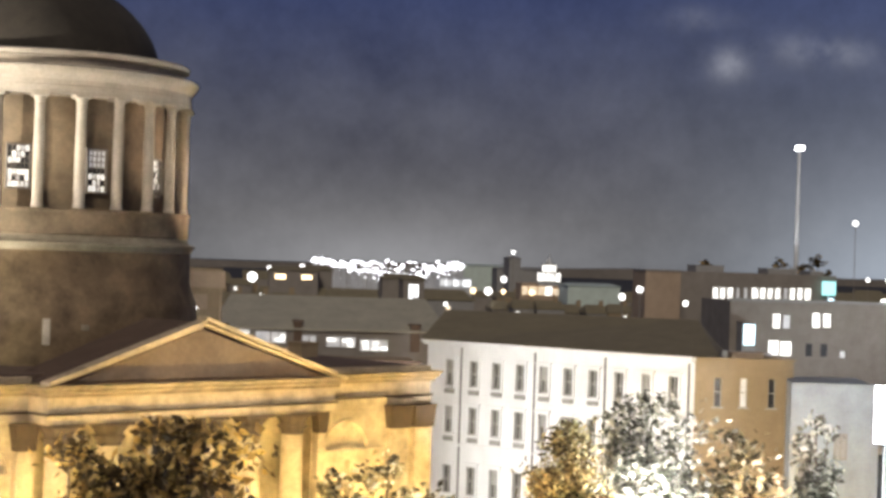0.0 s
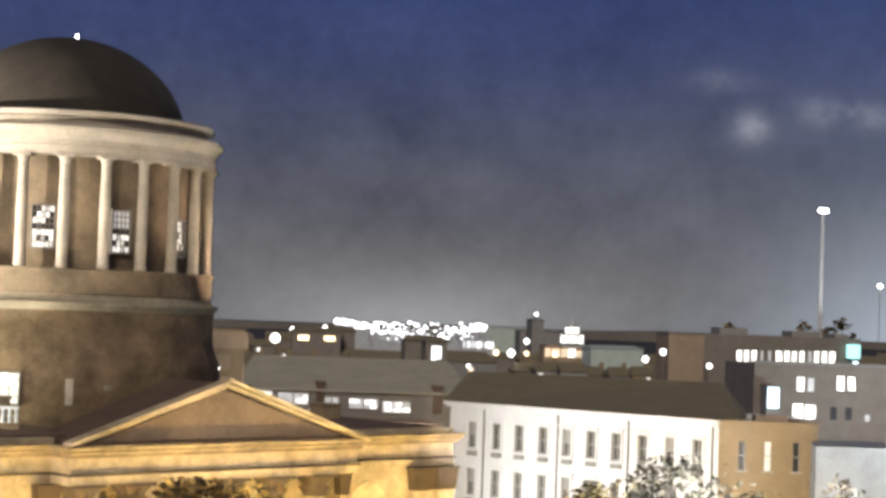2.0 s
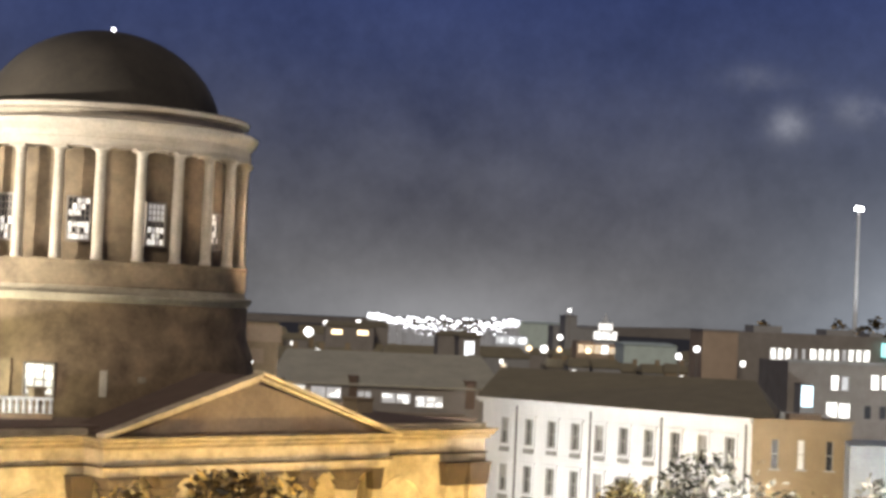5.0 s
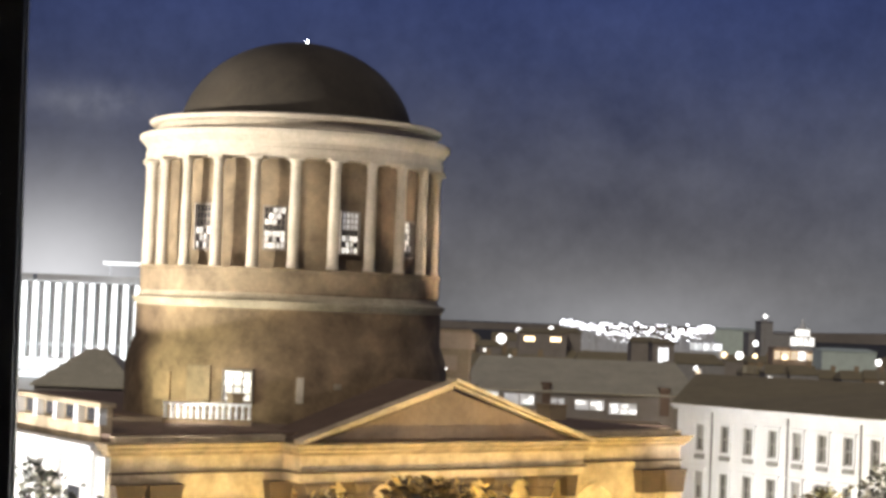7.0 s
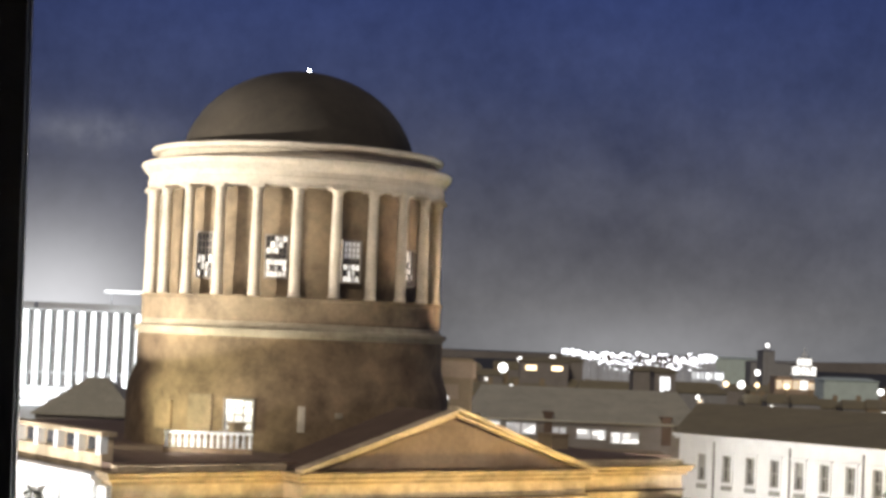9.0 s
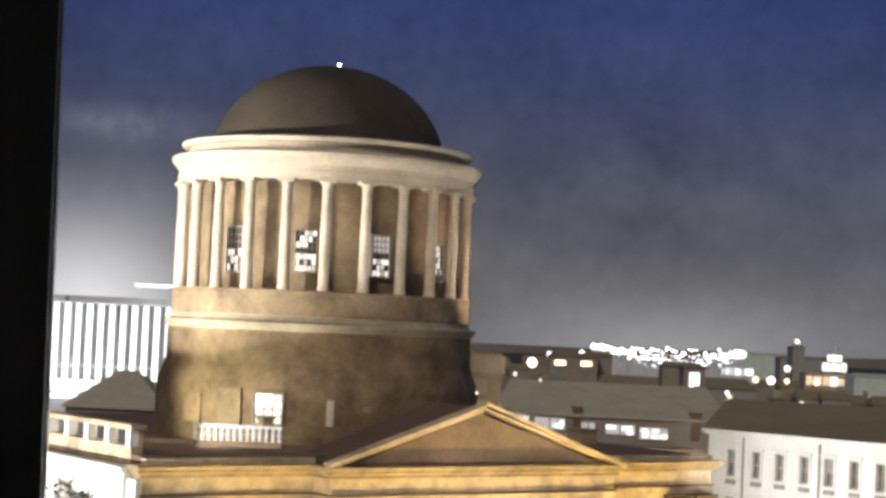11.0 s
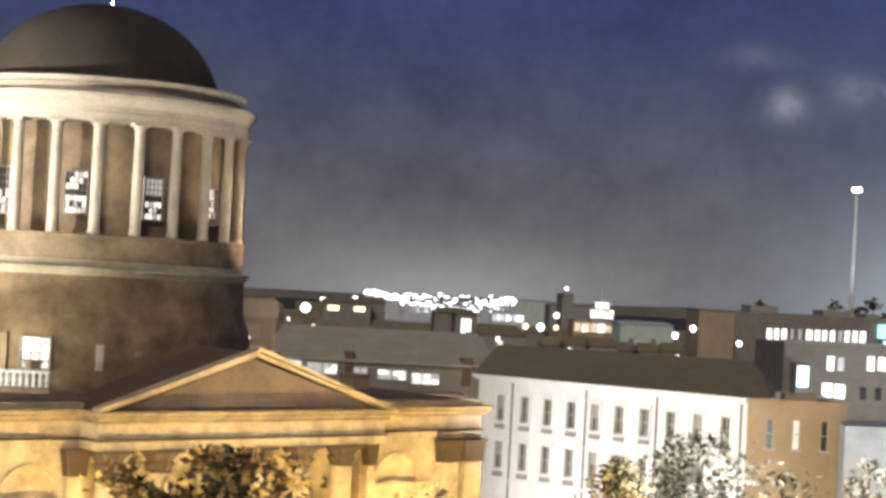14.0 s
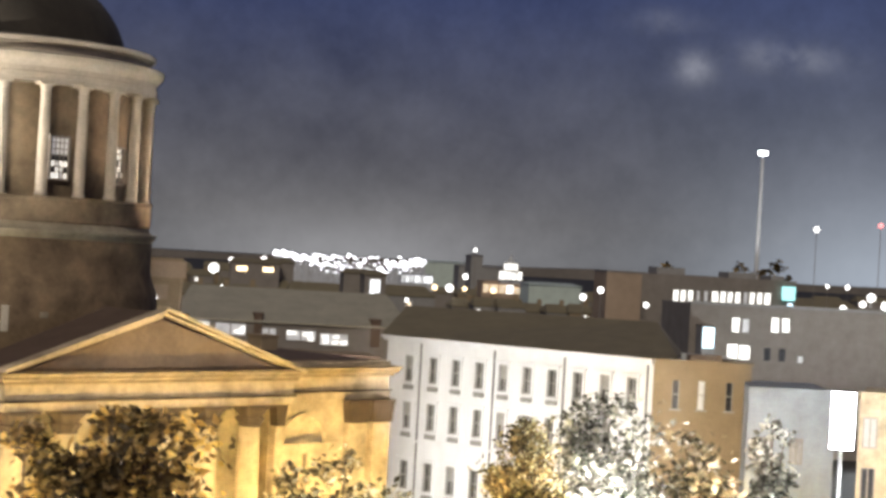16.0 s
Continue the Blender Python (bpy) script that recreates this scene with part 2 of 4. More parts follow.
class Geo:
    """Collects the faces of one mesh."""

    def __init__(self):
        self.v, self.f = [], []

    def add(self, verts, faces):
        k = len(self.v)
        self.v += [tuple(p) for p in verts]
        self.f += [tuple(i + k for i in face) for face in faces]
        return self

    def box(self, x0, x1, y0, y1, z0, z1):
        p = [(x, y, z) for z in (z0, z1) for x, y in ((x0, y0), (x1, y0), (x1, y1), (x0, y1))]
        return self.add(p, [(3, 2, 1, 0), (4, 5, 6, 7), (0, 1, 5, 4), (1, 2, 6, 5), (2, 3, 7, 6), (3, 0, 4, 7)])

    def prism(self, poly, z0, z1):
        """A footprint, counter-clockwise, drawn up from z0 to z1."""
        n = len(poly)
        p = [(x, y, z0) for x, y in poly] + [(x, y, z1) for x, y in poly]
        return self.add(p, [tuple(range(n))[::-1], tuple(range(n, 2 * n))] + [(i, (i + 1) % n, n + (i + 1) % n, n + i) for i in range(n)])

    def profile(self, poly, y0, y1):
        """A front outline (x, z), counter-clockwise as seen, drawn back from y0 to y1."""
        n = len(poly)
        p = [(x, y0, z) for x, z in poly] + [(x, y1, z) for x, z in poly]
        return self.add(p, [tuple(range(n)), tuple(range(n, 2 * n))[::-1]] + [((i + 1) % n, i, n + i, n + (i + 1) % n) for i in range(n)])

    def lathe(self, outline, n, cx=0, cy=0):
        """Turns an outline (r, z), listed upwards, round a vertical axis."""
        p = [(cx + r * math.cos(2 * math.pi * i / n), cy + r * math.sin(2 * math.pi * i / n), z) for r, z in outline for i in range(n)]
        f = [(j * n + i, j * n + (i + 1) % n, (j + 1) * n + (i + 1) % n, (j + 1) * n + i) for j in range(len(outline) - 1) for i in range(n)]
        return self.add(p, f)

    def hip(self, x0, x1, y0, y1, z0, z1, inset, axis="x"):
        """A hipped roof with a thin eave."""
        e = 0.18
        p = [(x0, y0, z0), (x1, y0, z0), (x1, y1, z0), (x0, y1, z0), (x0, y0, z0 + e), (x1, y0, z0 + e), (x1, y1, z0 + e), (x0, y1, z0 + e)]
        if axis == "x":
            ym = (y0 + y1) / 2
            p += [(x0 + inset, ym, z1), (x1 - inset, ym, z1)]
            top = [(4, 5, 9, 8), (5, 6, 9), (6, 7, 8, 9), (7, 4, 8)]
        else:
            xm = (x0 + x1) / 2
            p += [(xm, y0 + inset, z1), (xm, y1 - inset, z1)]
            top = [(4, 5, 8), (5, 6, 9, 8), (6, 7, 9), (7, 4, 8, 9)]
        return self.add(p, [(3, 2, 1, 0), (0, 1, 5, 4), (1, 2, 6, 5), (2, 3, 7, 6), (3, 0, 4, 7)] + top)

    def tube(self, a, b, r0, r1, n=8):
        a, b = Vector(a), Vector(b)
        turn = (b - a).to_track_quat("Z", "Y").to_matrix()
        p = []
        for c, r in ((a, r0), (b, r1)):
            p += [c + turn @ Vector((r * math.cos(2 * math.pi * i / n), r * math.sin(2 * math.pi * i / n), 0)) for i in range(n)]
        return self.add(p, [(i, (i + 1) % n, n + (i + 1) % n, n + i) for i in range(n)] + [tuple(range(n))[::-1], tuple(range(n, 2 * n))])


def part(name, geo, mat, parent=None, label="", smooth=False):
    me = bpy.data.meshes.new(name)
    me.from_pydata(geo.v, [], geo.f)
    me.materials.append(mat)
    if smooth:
        me.polygons.foreach_set("use_smooth", [True] * len(me.polygons))
        me.set_sharp_from_angle(angle=radians(40))
    ob = new(name, me)
    if parent is not None:
        ob.parent = parent
    return tagged(ob, label)


def thing(name, m, label, category, group="", kind=""):
    ob = new(name)
    ob.matrix_basis = m
    return tagged(ob, label, category, group, kind)


def again(ob, parent, m):
    """One more part on the same mesh."""
    o = ob.copy()
    scene.collection.objects.link(o)
    o.parent, o.matrix_basis = parent, m
    return o


# ---- ground ----
ground = part("ground", Geo().box(-3000, 3000, -200, 4200, -0.6, 0.0), ASPHALT)
tagged(ground, "dark asphalt and town ground under the night sky", "ground", kind="structure")
g = Geo()
g.prism([(-40, 70), (60, 128), (60, 146), (-40, 86)], 0.0, 0.15)
tagged(part("pavement", g, PAVING), "grey granite paving with kerb in front of the courthouse", "pavement", kind="structure")
hill_pts = [(-1500 + 100 * i, 6 + 9 * noise.noise((i * 0.35, 2.0, 0)) + 3 * noise.noise((i * 1.3, 5.0, 0))) for i in range(41)]
g = Geo().profile([(-1500, -0.5)] + [(2500, -0.5)] + [(x, max(z + 6, 4)) for x, z in reversed(hill_pts)], 2400, 2500)
tagged(part("backdrop", g, HILL), "low dark wooded hills on the horizon", "hills", kind="structure")

# ---- dark screen border at the left, built as a window in an added room ----
edge = -0.248 * 1.46
g = Geo().box(-6, edge - 0.16, 1.5, 1.8, 0, 32).box(1.9, 6, 1.5, 1.8, 0, 32).box(edge - 0.16, 1.9, 1.5, 1.8, 0, EYE - 0.95).box(edge - 0.16, 1.9, 1.5, 1.8, EYE + 1.3, 32)
tagged(part("wall_south", g, PLASTER), "pale wall of the added unlit room with its window opening", "wall", kind="structure")
tagged(part("floor", Geo().box(-6, 6, -4, 1.5, EYE - 1.75, EYE - 1.6), PLASTER), "pale floor of the added unlit room", "floor", kind="structure")
tagged(part("ceiling", Geo().box(-6, 6, -4, 1.5, EYE + 1.6, EYE + 1.75), PLASTER), "pale ceiling of the added unlit room", "ceiling", kind="structure")
g = Geo().box(-6.2, 6.2, -4.2, -4, 0, 32).box(-6.2, -6, -4, 1.8, 0, 32).box(6, 6.2, -4, 1.8, 0, 32)
tagged(part("wall_north", g, PLASTER), "pale plain walls of the added unlit room", "wall", kind="structure")
window = thing("screen_border", pose(0, 1.46, EYE) @ pose(edge, 0, 0) @ pose(0, 0, 0, 0, -0.95, 0) @ pose(-edge, 0, 0), "dark screen border with a thin bright edge strip, built as a window frame", "window", kind="structure")
g = Geo().box(edge - 0.16, edge - 0.0016, -0.012, 0.0, -0.95, 1.3).box(1.8, 1.9, -0.012, 0.0, -0.95, 1.3)
g.box(edge - 0.0016, 1.8, -0.012, 0.0, -0.95, -0.87).box(edge - 0.0016, 1.8, -0.012, 0.0, 1.22, 1.3)
part("window_frame", g, FRAME_BLACK, window)
part("edge_strip", Geo().box(edge - 0.0016, edge, -0.003, 0.002, -0.87, 1.22), FRAME_STRIP, window, "thin bright metal strip")

# ---- the domed courthouse ----
courthouse = thing("courthouse", COURT, "domed classical stone courthouse floodlit amber at night", "courthouse")
WIDE, DEEP = 42.7, 42.0
CORNER = 0.6


def bay_wall(u0, u1, cx, r, sill, spring, z0, z1, y0=0.0, thick=0.9, n=12):
    """A stone wall with a half-round lunette above a ledge, and a slot below the ledge."""
    o = Geo()
    o.box(u0, cx - r, y0, y0 + thick, z0, z1).box(cx + r, u1, y0, y0 + thick, z0, z1)
    o.box(cx - r, cx - 0.45, y0, y0 + thick, z0, spring).box(cx + 0.45, cx + r, y0, y0 + thick, z0, spring)
    o.box(cx - 0.45, cx + 0.45, y0 + 0.5, y0 + thick, z0, sill).box(cx - 0.45, cx + 0.45, y0, y0 + thick, sill, spring)
    arc = [(cx - r * math.cos(math.pi * i / n), spring + r * math.sin(math.pi * i / n)) for i in range(n + 1)]
    for (xa, za), (xb, zb) in zip(arc, arc[1:]):
        o.profile([(xa, za), (xb, zb), (xb, z1), (xa, z1)], y0, y0 + thick)
    o.box(cx - r, cx + r, y0 + 0.14, y0 + 0.7, spring, spring + r)
    return o


part("front_wall", bay_wall(32.2, WIDE, 35.2, 1.8, 11.4, 12.0, 0, 14.9), STONE, courthouse)
part("front_wall", bay_wall(CORNER, 11.5, 8.2, 1.8, 11.4, 12.1, 0, 14.9), STONE, courthouse)
part("portico_wall", Geo().box(11.5, 32.2, 2.4, 3.3, 0, 16.9), STONE, courthouse)
part("side_wall", Geo().box(CORNER, 1.5, 0.9, DEEP, 0, 16.9), RENDERED, courthouse, "pale side wall lit white")
part("side_wall", Geo().box(WIDE - 0.9, WIDE, 0.9, DEEP, 0, 16.9), STONE, courthouse)
part("rear_wall", Geo().box(0.9, WIDE - 0.9, DEEP - 0.9, DEEP, 0, 16.9), STONE, courthouse)
part("roof", Geo().box(0.95, WIDE - 0.95, 0.95, DEEP - 0.95, 17.0, 17.5), ROOFING, courthouse, "flat brown roof")
# entablature: architrave, frieze and stepped cornice, each with its own projection
for u0, u1, v in ((CORNER - 0.1, 11.6, -0.1), (32.0, WIDE + 0.1, -0.1), (11.2, 32.4, -2.1)):
    back = 0.9 if v > -1 else 2.6
    part("architrave", Geo().box(u0, u1, v, back, 14.9, 15.42), STONE, courthouse)
    part("frieze", Geo().box(u0 + 0.06, u1 - 0.06, v + 0.08, back, 15.5, 16.42), STONE, courthouse)
    part("fillet", Geo().box(u0 - 0.07, u1 + 0.07, v - 0.08, back, 15.4, 15.52), DARK_STONE, courthouse, "dark ledge line")
    steps = [(0.15, 16.42), (0.15, 16.6), (0.3, 16.66), (0.4, 16.72), (0.4, 16.88), (0.55, 16.98), (0.55, 17.12)]
    o, n = Geo(), len(steps)
    ring = [(u0 - k, v - k, z) for k, z in steps] + [(u1 + k, v - k, z) for k, z in steps] + [(u1 + k, back, z) for k, z in steps] + [(u0 - k, back, z) for k, z in steps]
    o.add(ring, [(c * n + i, (c + 1) % 4 * n + i, (c + 1) % 4 * n + i + 1, c * n + i + 1) for c in range(4) for i in range(n - 1)] + [(0, 3 * n, 2 * n, n), (n - 1, 2 * n - 1, 3 * n - 1, 4 * n - 1)])
    part("cornice", o, CORNICE, courthouse, "stone cornice dimmed in its colour")
part("side_cornice", Geo().box(-0.1, 1.1, 0.9, DEEP, 16.3, 16.62).box(-0.3, 1.1, 0.9, DEEP, 16.62, 16.9), RENDERED, courthouse)
part("parapet", Geo().box(0.7, 11.3, -0.2, 0.5, 17.12, 17.45), STONE, courthouse)
part("parapet", Geo().box(32.5, WIDE - 0.1, -0.2, 0.5, 17.12, 17.45), STONE, courthouse)
# side attic with its row of lit piers
o = Geo().box(0.9, 1.6, 2.2, DEEP, 16.9, 17.9).box(0.75, 1.7, 2.0, DEEP, 18.85, 19.1).box(1.3, 1.6, 2.2, DEEP, 17.9, 18.85)
part("side_attic", o, STONE, courthouse, "brown attic wall")
pier = part("attic_pier", Geo().box(0.82, 1.3, -0.26, 0.26, 17.85, 18.85), RENDERED, courthouse, "pale stone pier")
pier.matrix_basis = pose(0, 2.5, 0)
for i in range(1, 14):
    again(pier, courthouse, pose(0, 2.5 + i * 2.75, 0))
attic_pane = part("attic_window", Geo().box(1.24, 1.29, -0.8, 0.8, 18.0, 18.75), GLASS_DARK, courthouse, "dark low attic window")
attic_pane.matrix_basis = pose(0, 2.5 + 1.37, 0)
for i in range(1, 13):
    again(attic_pane, courthouse, pose(0, 2.5 + 1.37 + i * 2.75, 0))
# side wall windows with hoods
sw = Geo().box(-0.06, 0.0, -0.75, 0.75, 11.6, 14.4)
side_win = part("side_window", sw, GLASS_DARK, courthouse, "dark tall window")
side_win.matrix_basis = pose(CORNER, 4.5, 0)
for i in range(1, 8):
    again(side_win, courthouse, pose(CORNER, 4.5 + i * 4.4, 0))
side_pil = part("side_pilaster", Geo().box(-0.35, 0, -0.5, 0.5, 0, 16.3), RENDERED, courthouse)
side_pil.matrix_basis = pose(CORNER, 0.6, 0)
for i in range(1, 9):
    again(side_pil, courthouse, pose(CORNER, 0.6 + 1.7 + (i - 1) * 4.4, 0))
# pediment
PL, PR, PX, PZ = 10.9, 32.7, 21.5, 20.75
o = Geo()
for a, b in (((PL, 17.12), (PX, PZ)), ((PX, PZ), (PR, 17.12))):
    o.profile([(a[0], a[1]), (b[0], b[1] - 0.2), (b[0], b[1]), (a[0], a[1] + 0.2)], -2.75, -1.75)
part("raking_cornice", o, STONE, courthouse, "sloping stone cornice lit amber")
o = Geo()
for a, b in (((PL + 0.5, 17.12), (PX, PZ - 0.28)), ((PX, PZ - 0.28), (PR - 0.5, 17.12))):
    o.profile([(a[0], a[1] - 0.0), (b[0], b[1] - 0.2), (b[0], b[1] + 0.04), (a[0], a[1] + 0.1)], -2.45, -1.72)
part("raking_moulding", o, STONE, courthouse)
part("tympanum", Geo().profile([(PL + 1.2, 17.13), (PR - 1.2, 17.13), (PX, PZ - 0.6)], -2.25, -2.2), TYMPANUM, courthouse, "plain triangular gable, stone darkened for shade")
part("pediment_roof", Geo().profile([(PL + 1.0, 17.13), (PR - 1.0, 17.13), (PX, PZ - 0.15)], -1.66, 3.4), LEADWORK, courthouse)


def column_geo(z0, z1, r, cap):
    o = Geo().lathe([(r * 1.15, z0), (r * 1.15, z0 + 0.2), (r * 1.02, z0 + 0.26), (r, z0 + 0.5), (r * 0.98, (z0 + z1) / 2), (r * 0.85, z1 - cap)], 20)
    return o


def capital_geo(z0, z1, r):
    """A leafy capital: one bell whose outline swells in two rows of leaves, under a square slab."""
    o, n, h = Geo(), 32, z1 - z0
    rings = [(0.85, 0, 0), (1.0, 0.06, 0), (0.92, 0.1, 0), (1.0, 0.25, 0.1), (1.12, 0.42, 0.16), (0.98, 0.45, 0.0), (1.08, 0.62, 0.1), (1.32, 0.84, 0.2), (1.2, 0.87, 0)]
    p = [(r * (k + w * math.cos(8 * a)) * math.cos(a), r * (k + w * math.cos(8 * a)) * math.sin(a), z0 + h * q) for k, q, w in rings for a in [2 * math.pi * i / n for i in range(n)]]
    o.add(p, [(j * n + i, j * n + (i + 1) % n, (j + 1) * n + (i + 1) % n, (j + 1) * n + i) for j in range(len(rings) - 1) for i in range(n)])
    w = r * 1.36
    return o.box(-w, w, -w, w, z0 + h * 0.86, z1)


col = part("column", column_geo(0.9, 14.9, 0.78, 1.4), STONE, courthouse, smooth=True)
col.matrix_basis = pose(12.5, -1.15, 0)
capital = part("capital", capital_geo(13.5, 14.9, 0.78), DARK_STONE, col, "dark leafy capital", smooth=True)
for i in range(1, 6):
    c2 = again(col, courthouse, pose(12.5 + i * 3.42, -1.15, 0))
    again(capital, c2, Matrix())
part("portico_steps", Geo().box(10.8, 32.8, -3.4, 2.4, 0, 0.45).box(11.2, 32.4, -2.8, 2.4, 0.45, 0.9), PAVING, courthouse)
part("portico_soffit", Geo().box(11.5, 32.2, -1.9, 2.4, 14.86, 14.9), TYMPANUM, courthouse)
# pilasters of the side bays
for u0, u1 in ((0.8, 2.1), (2.8, 4.4), (10.3, 11.4), (38.75, 40.3), (40.95, 42.5), (32.3, 32.9)):
    p_ = part("pilaster", Geo().box(u0, u1, -0.55, 0.0, 0.5, 13.35), STONE, courthouse)
    o = Geo().profile([(u0 - 0.02, 13.35), (u1 + 0.02, 13.35), (u1 + 0.22, 14.7), (u0 - 0.22, 14.7)], -0.72, 0.0).box(u0 - 0.25, u1 + 0.25, -0.78, 0, 14.7, 14.88)
    part("pilaster_capital", o, DARK_STONE, p_, "dark pilaster capital")
for cx in (35.2, 8.2):
    zb = 11.9
    o = Geo().box(cx - 2.9, cx + 3.2, -0.14, 0.0, zb, zb + 0.16).box(cx - 2.9, cx + 3.2, -0.08, 0.0, zb - 0.2, zb)
    bump = [(cx - 1.6 + 3.2 * i / 12, zb + 0.16 + 0.3 * math.sin(math.pi * i / 12) ** 2) for i in range(13)]
    o.profile([(cx - 1.6, zb + 0.1), (cx + 1.6, zb + 0.1)] + bump[::-1], -0.06, 0.0)
    part("niche_hood", o, STONE, courthouse, "stone ledge with a curved crest")
    ring = Geo()
    for i in range(14):
        a0, a1 = math.pi * i / 14, math.pi * (i + 1) / 14
        q = [(cx + k * math.cos(a), 12.05 + k * math.sin(a)) for k, a in ((1.8, a0), (2.05, a0), (2.05, a1), (1.8, a1))]
        ring.profile(q, -0.1, 0.0)
    part("arch_moulding", ring, STONE, courthouse)
# roof clutter beside the drum
for u, v, w, h in ((3.0, 8.5, 1.1, 0.9), (12.0, 6.5, 0.7, 1.7), (39.5, 9.0, 1.5, 0.9), (30.8, 7.0, 2.4, 0.6)):
    part("chimney", Geo().box(u - w / 2, u + w / 2, v, v + w, 17.5, 17.5 + h).box(u - w / 2 - 0.08, u + w / 2 + 0.08, v - 0.08, v + w + 0.08, 17.5 + h, 17.65 + h), BROWN, courthouse)

# drum: built about its own axis, turned so that its front faces the river
D = COURT.inverted() @ Matrix.Translation((*DRUM, 0))
NEAR = math.degrees(math.atan2(-DRUM[1], -DRUM[0]))
o = Geo().lathe([(10.85, 17.4), (10.85, 20.6), (10.75, 21.3), (10.4, 22.2), (10.3, 22.6), (10.3, 24.55)], 96)
podium = part("podium", o, PODIUM, courthouse, "weathered round stone base", smooth=True)
podium.matrix_basis = D
o = Geo().lathe([(9.9, 24.54), (10.3, 24.55), (10.34, 24.68), (10.42, 24.7), (10.46, 24.86), (10.56, 24.88), (10.56, 25.06), (10.3, 25.1), (10.12, 25.2), (10.0, 25.55)], 96)
part("podium_cornice", o, BAND, podium, "pale moulded band", smooth=True)
o = Geo().lathe([(10.0, 25.5), (10.1, 25.6), (10.1, 26.9), (10.2, 27.0), (10.2, 27.15), (8.0, 27.2)], 96)
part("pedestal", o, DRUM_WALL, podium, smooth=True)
drum = part("drum", Geo().lathe([(8.5, 27.1), (8.5, 34.2)], 96), DRUM_WALL, courthouse, "drum wall behind the colonnade, its stone darkened for shade", smooth=True)
drum.matrix_basis = D
o = Geo().lathe([(8.4, 34.15), (10.02, 34.15), (10.02, 34.4), (10.06, 34.42), (10.06, 34.7), (10.0, 34.74), (10.0, 35.08), (10.12, 35.14), (10.3, 35.4), (10.36, 35.42), (10.5, 35.62), (10.5, 35.85), (10.3, 35.95), (9.9, 36.0)], 120)
part("drum_cornice", o, STONE_DRUM, drum, "bright moulded stone cornice", smooth=True)
o = Geo().lathe([(9.9, 36.0), (9.4, 36.04), (9.4, 36.5), (9.85, 36.6), (9.9, 36.85), (9.7, 36.95), (9.2, 37.0), (8.6, 37.05)], 120)
part("blocking_course", o, STONE_DRUM, drum, "stepped stone ring", smooth=True)
o = Geo().lathe([(8.6, 36.2), (8.6, 36.75), (8.1, 36.8)] + [(7.95 * math.cos(a), 36.0 + 6.7 * math.sin(a)) for a in [0.12 + (math.pi / 2 - 0.17) * i / 20 for i in range(21)]] + [(0.02, 42.72)], 96)
dome = part("dome", o, COPPER, courthouse, "dark copper dome", smooth=True)
dome.matrix_basis = D
beacon = part("roof_beacon", Geo().lathe([(0.01, 42.72), (0.09, 42.75), (0.09, 42.9), (0.01, 42.95)], 12, 0.5, -0.4), LAMP_WHITE, dome, "small white lamp")
dcol = part("column", column_geo(27.15, 34.15, 0.35, 0.75), STONE_DRUM, drum, smooth=True)
dcap_geo = Geo().lathe([(0.28, 33.4), (0.35, 33.42), (0.35, 33.48), (0.3, 33.52), (0.33, 33.75), (0.42, 33.97), (0.01, 33.98)], 16)
dcap_geo.box(-0.55, 0.55, -0.55, 0.55, 33.98, 34.15)
both = column_geo(27.15, 34.15, 0.35, 0.75)
both.add(dcap_geo.v, dcap_geo.f)
dcol.data.clear_geometry()
dcol.data.from_pydata(both.v, [], both.f)
dcol.data.polygons.foreach_set("use_smooth", [True] * len(dcol.data.polygons))
dcol.data.set_sharp_from_angle(angle=radians(35))
for i in range(24):
    a = radians(NEAR + 0.4 + 15 * i)
    m = Matrix.Translation((9.7 * math.cos(a), 9.7 * math.sin(a), 0)) @ Matrix.Rotation(a, 4, "Z")
    if i == 0:
        dcol.matrix_basis = m
    else:
        again(dcol, drum, m)


def drum_window(angle, r, w, z0, z1, lit_cells, parent):
    """A sash window in a curved wall: frame, glazing bars and panes, some of them bright."""
    a = radians(angle)
    m = Matrix.Translation((r * math.cos(a), r * math.sin(a), 0)) @ Matrix.Rotation(a + math.pi / 2, 4, "Z")
    fr = Geo().box(-w / 2 - 0.12, -w / 2, -0.1, 0.3, z0 - 0.1, z1 + 0.1).box(w / 2, w / 2 + 0.12, -0.1, 0.3, z0 - 0.1, z1 + 0.1)
    fr.box(-w / 2, w / 2, -0.1, 0.3, z1, z1 + 0.1).box(-w / 2, w / 2, -0.16, 0.3, z0 - 0.12, z0)
    cols, rows = len(lit_cells[0]), len(lit_cells)
    for i in range(1, cols):
        fr.box(-w / 2 + w * i / cols - 0.03, -w / 2 + w * i / cols + 0.03, -0.02, 0.06, z0, z1)
    for j in range(1, rows):
        zz = z0 + (z1 - z0) * j / rows
        fr.box(-w / 2, w / 2, -0.02, 0.06, zz - 0.03, zz + 0.03)
    f = part("window_frame", fr, DARK_WALL, parent)
    f.matrix_basis = m
    for j in range(rows):
        for i in range(cols):
            x = -w / 2 + w * (i + 0.5) / cols
            z = z0 + (z1 - z0) * (j + 0.5) / rows
            hw, hh = w / cols / 2 - 0.03, (z1 - z0) / rows / 2 - 0.03
            key = lit_cells[rows - 1 - j][i]
            mat = {"#": ROOM_GALLERY, "+": ROOM_DIM, ".": GLASS_DARK}[key]
            p = part("pane", Geo().box(x - hw, x + hw, 0.03, 0.05, z - hh, z + hh), mat, parent)
            p.matrix_basis = m


